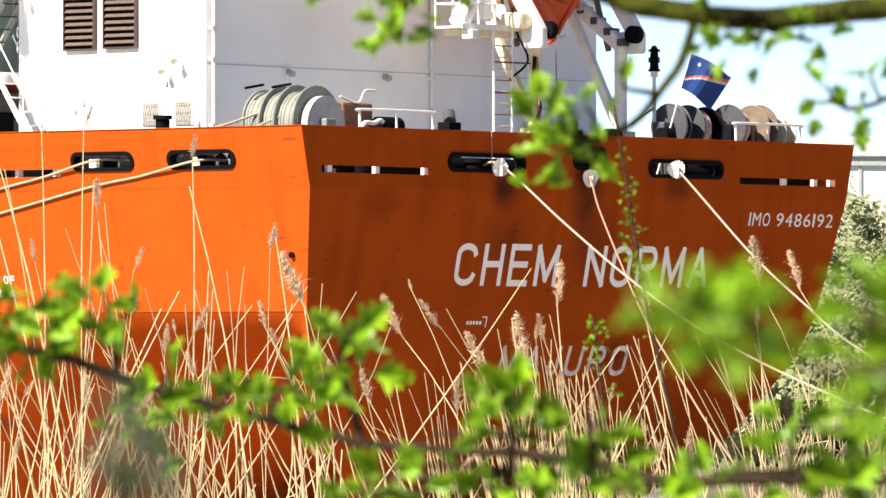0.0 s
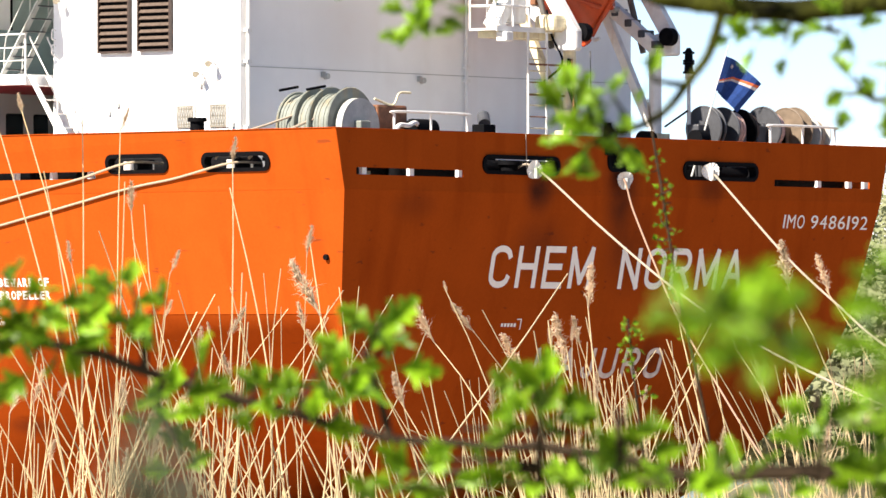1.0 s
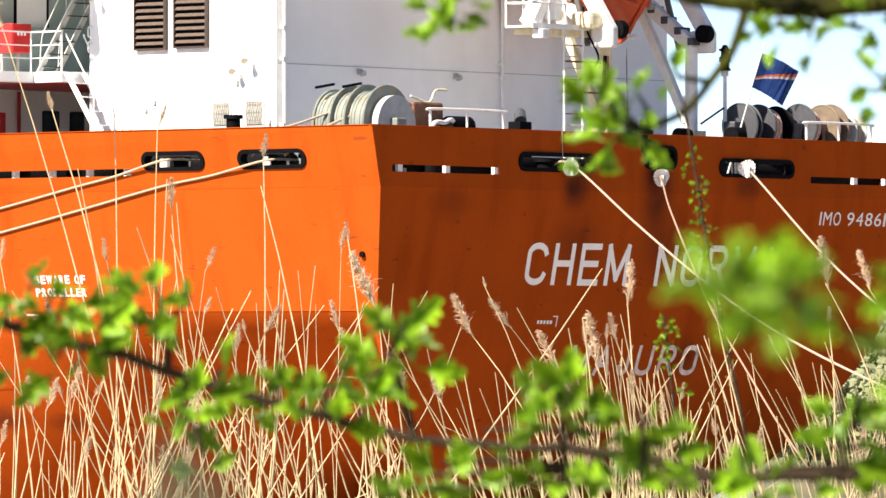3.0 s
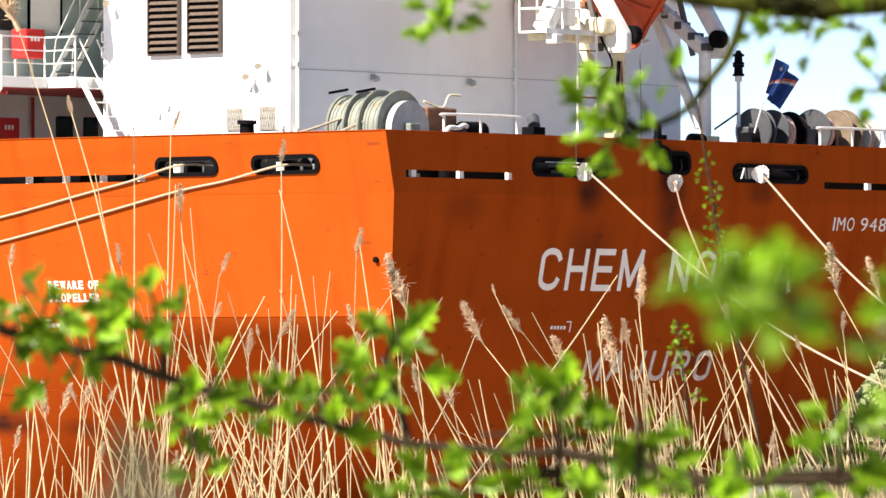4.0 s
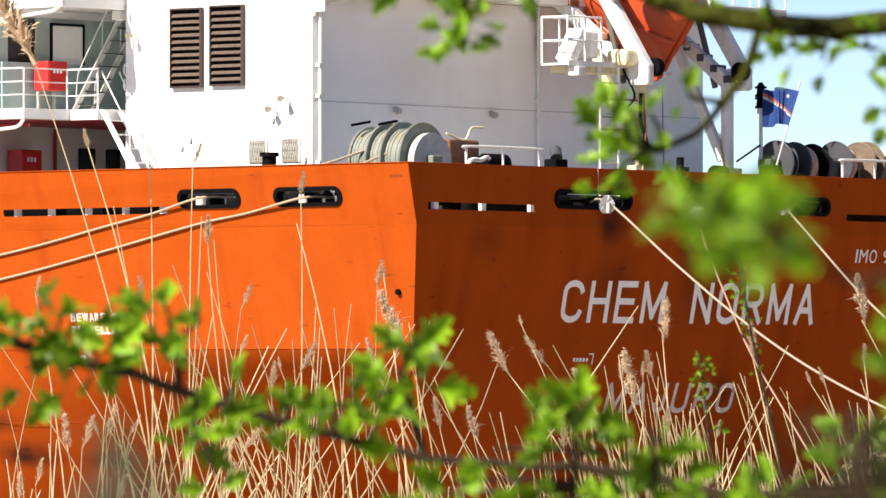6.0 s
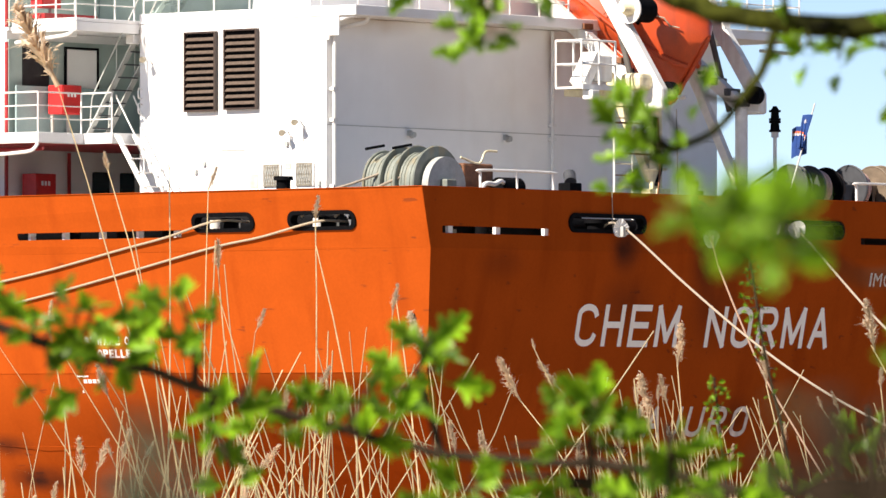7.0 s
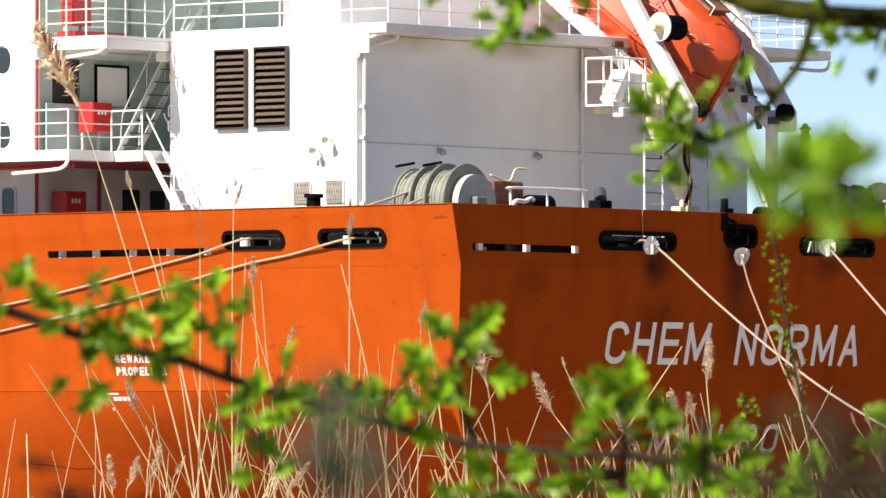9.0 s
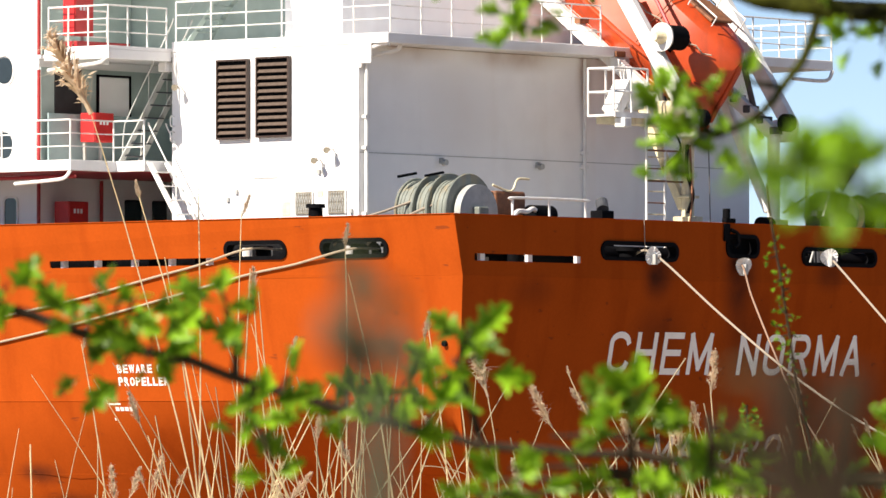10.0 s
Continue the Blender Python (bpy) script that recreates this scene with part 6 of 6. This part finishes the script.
def drift(ob_at_d, xs, ys):
    """Shift a twig with the wind, given its steps across and down in the turning view."""
    ob, at, d = ob_at_d
    rows = []
    for t, x, y, (_, dx, dy) in zip(TIMES, xs, ys, PAN):
        p = at + (RIGHT * (x - dx) - UP * (y - dy)) * PX * d
        rows.append((t, Matrix.Translation(p)))
    walk(ob, rows)


def motions():
    drift(lower, LOWER_X, LOWER_Y)
    drift(mass, LOWER_X, LOWER_Y)
    drift(upper, UPPER_X, UPPER_Y)
    drift(blob, BLOB_X, BLOB_Y)
    drift(side, LOWER_X, LOWER_Y)
    drift(haze_a, HAZE_A_X, HAZE_A_Y)
    drift(haze_b, HAZE_B_X, HAZE_B_Y)
    rng = random.Random(8)
    for ob, base, sway, _ in REEDS:
        phase, tempo = rng.uniform(0, 6.28), rng.uniform(1.6, 2.4)
        rows = []
        for k, t in enumerate(TIMES):
            turn = -PLUME_SWAY[k] / 430 * 57.3 if sway == 3 else 0.55 * sway * (math.sin(phase + tempo * t) - math.sin(phase))
            rows.append((t, Matrix.Translation(base) @ Matrix.Rotation(radians(turn), 4, -AHEAD)))
        walk(ob, rows)
    for ob, base in BEDS:
        phase = rng.uniform(0, 6.28)
        walk(ob, [(t, Matrix.Translation(base) @ Matrix.Rotation(radians(0.25 * (math.sin(phase + 2 * t) - math.sin(phase))), 4, -AHEAD)) for t in TIMES])
    rows = []
    lean = Matrix.Rotation(radians(17), 4, AHEAD)
    for t, turn in zip(TIMES, FLAG_TURN):
        rows.append((t, Matrix.Translation(FLAG_AT) @ lean @ pose(0, 0, 0, 0, 0, turn)))
    walk(flag, rows)
    for k, strip in enumerate(STRIPS):
        rows = []
        for t, sag in zip(TIMES, FLAG_SAG):
            wave = 30 if t < 3 else 62
            p = Vector((0, 0, SH))
            for j in range(k + 1):
                heading = wave * math.sin(3.1 * t - (0.8 if t < 3 else 1.1) * j) * min(1, j / 3)
                m = pose(0, 0, 0, 0, sag * min(1, j / 4), 0) @ pose(0, 0, 0, 0, 0, heading)
                if j < k:
                    p += m.to_3x3() @ Vector((SLEN, 0, 0))
            rows.append((t, Matrix.Translation(p) @ m @ Matrix.Translation((0, 0, -SH))))
        walk(strip, rows)


motions()
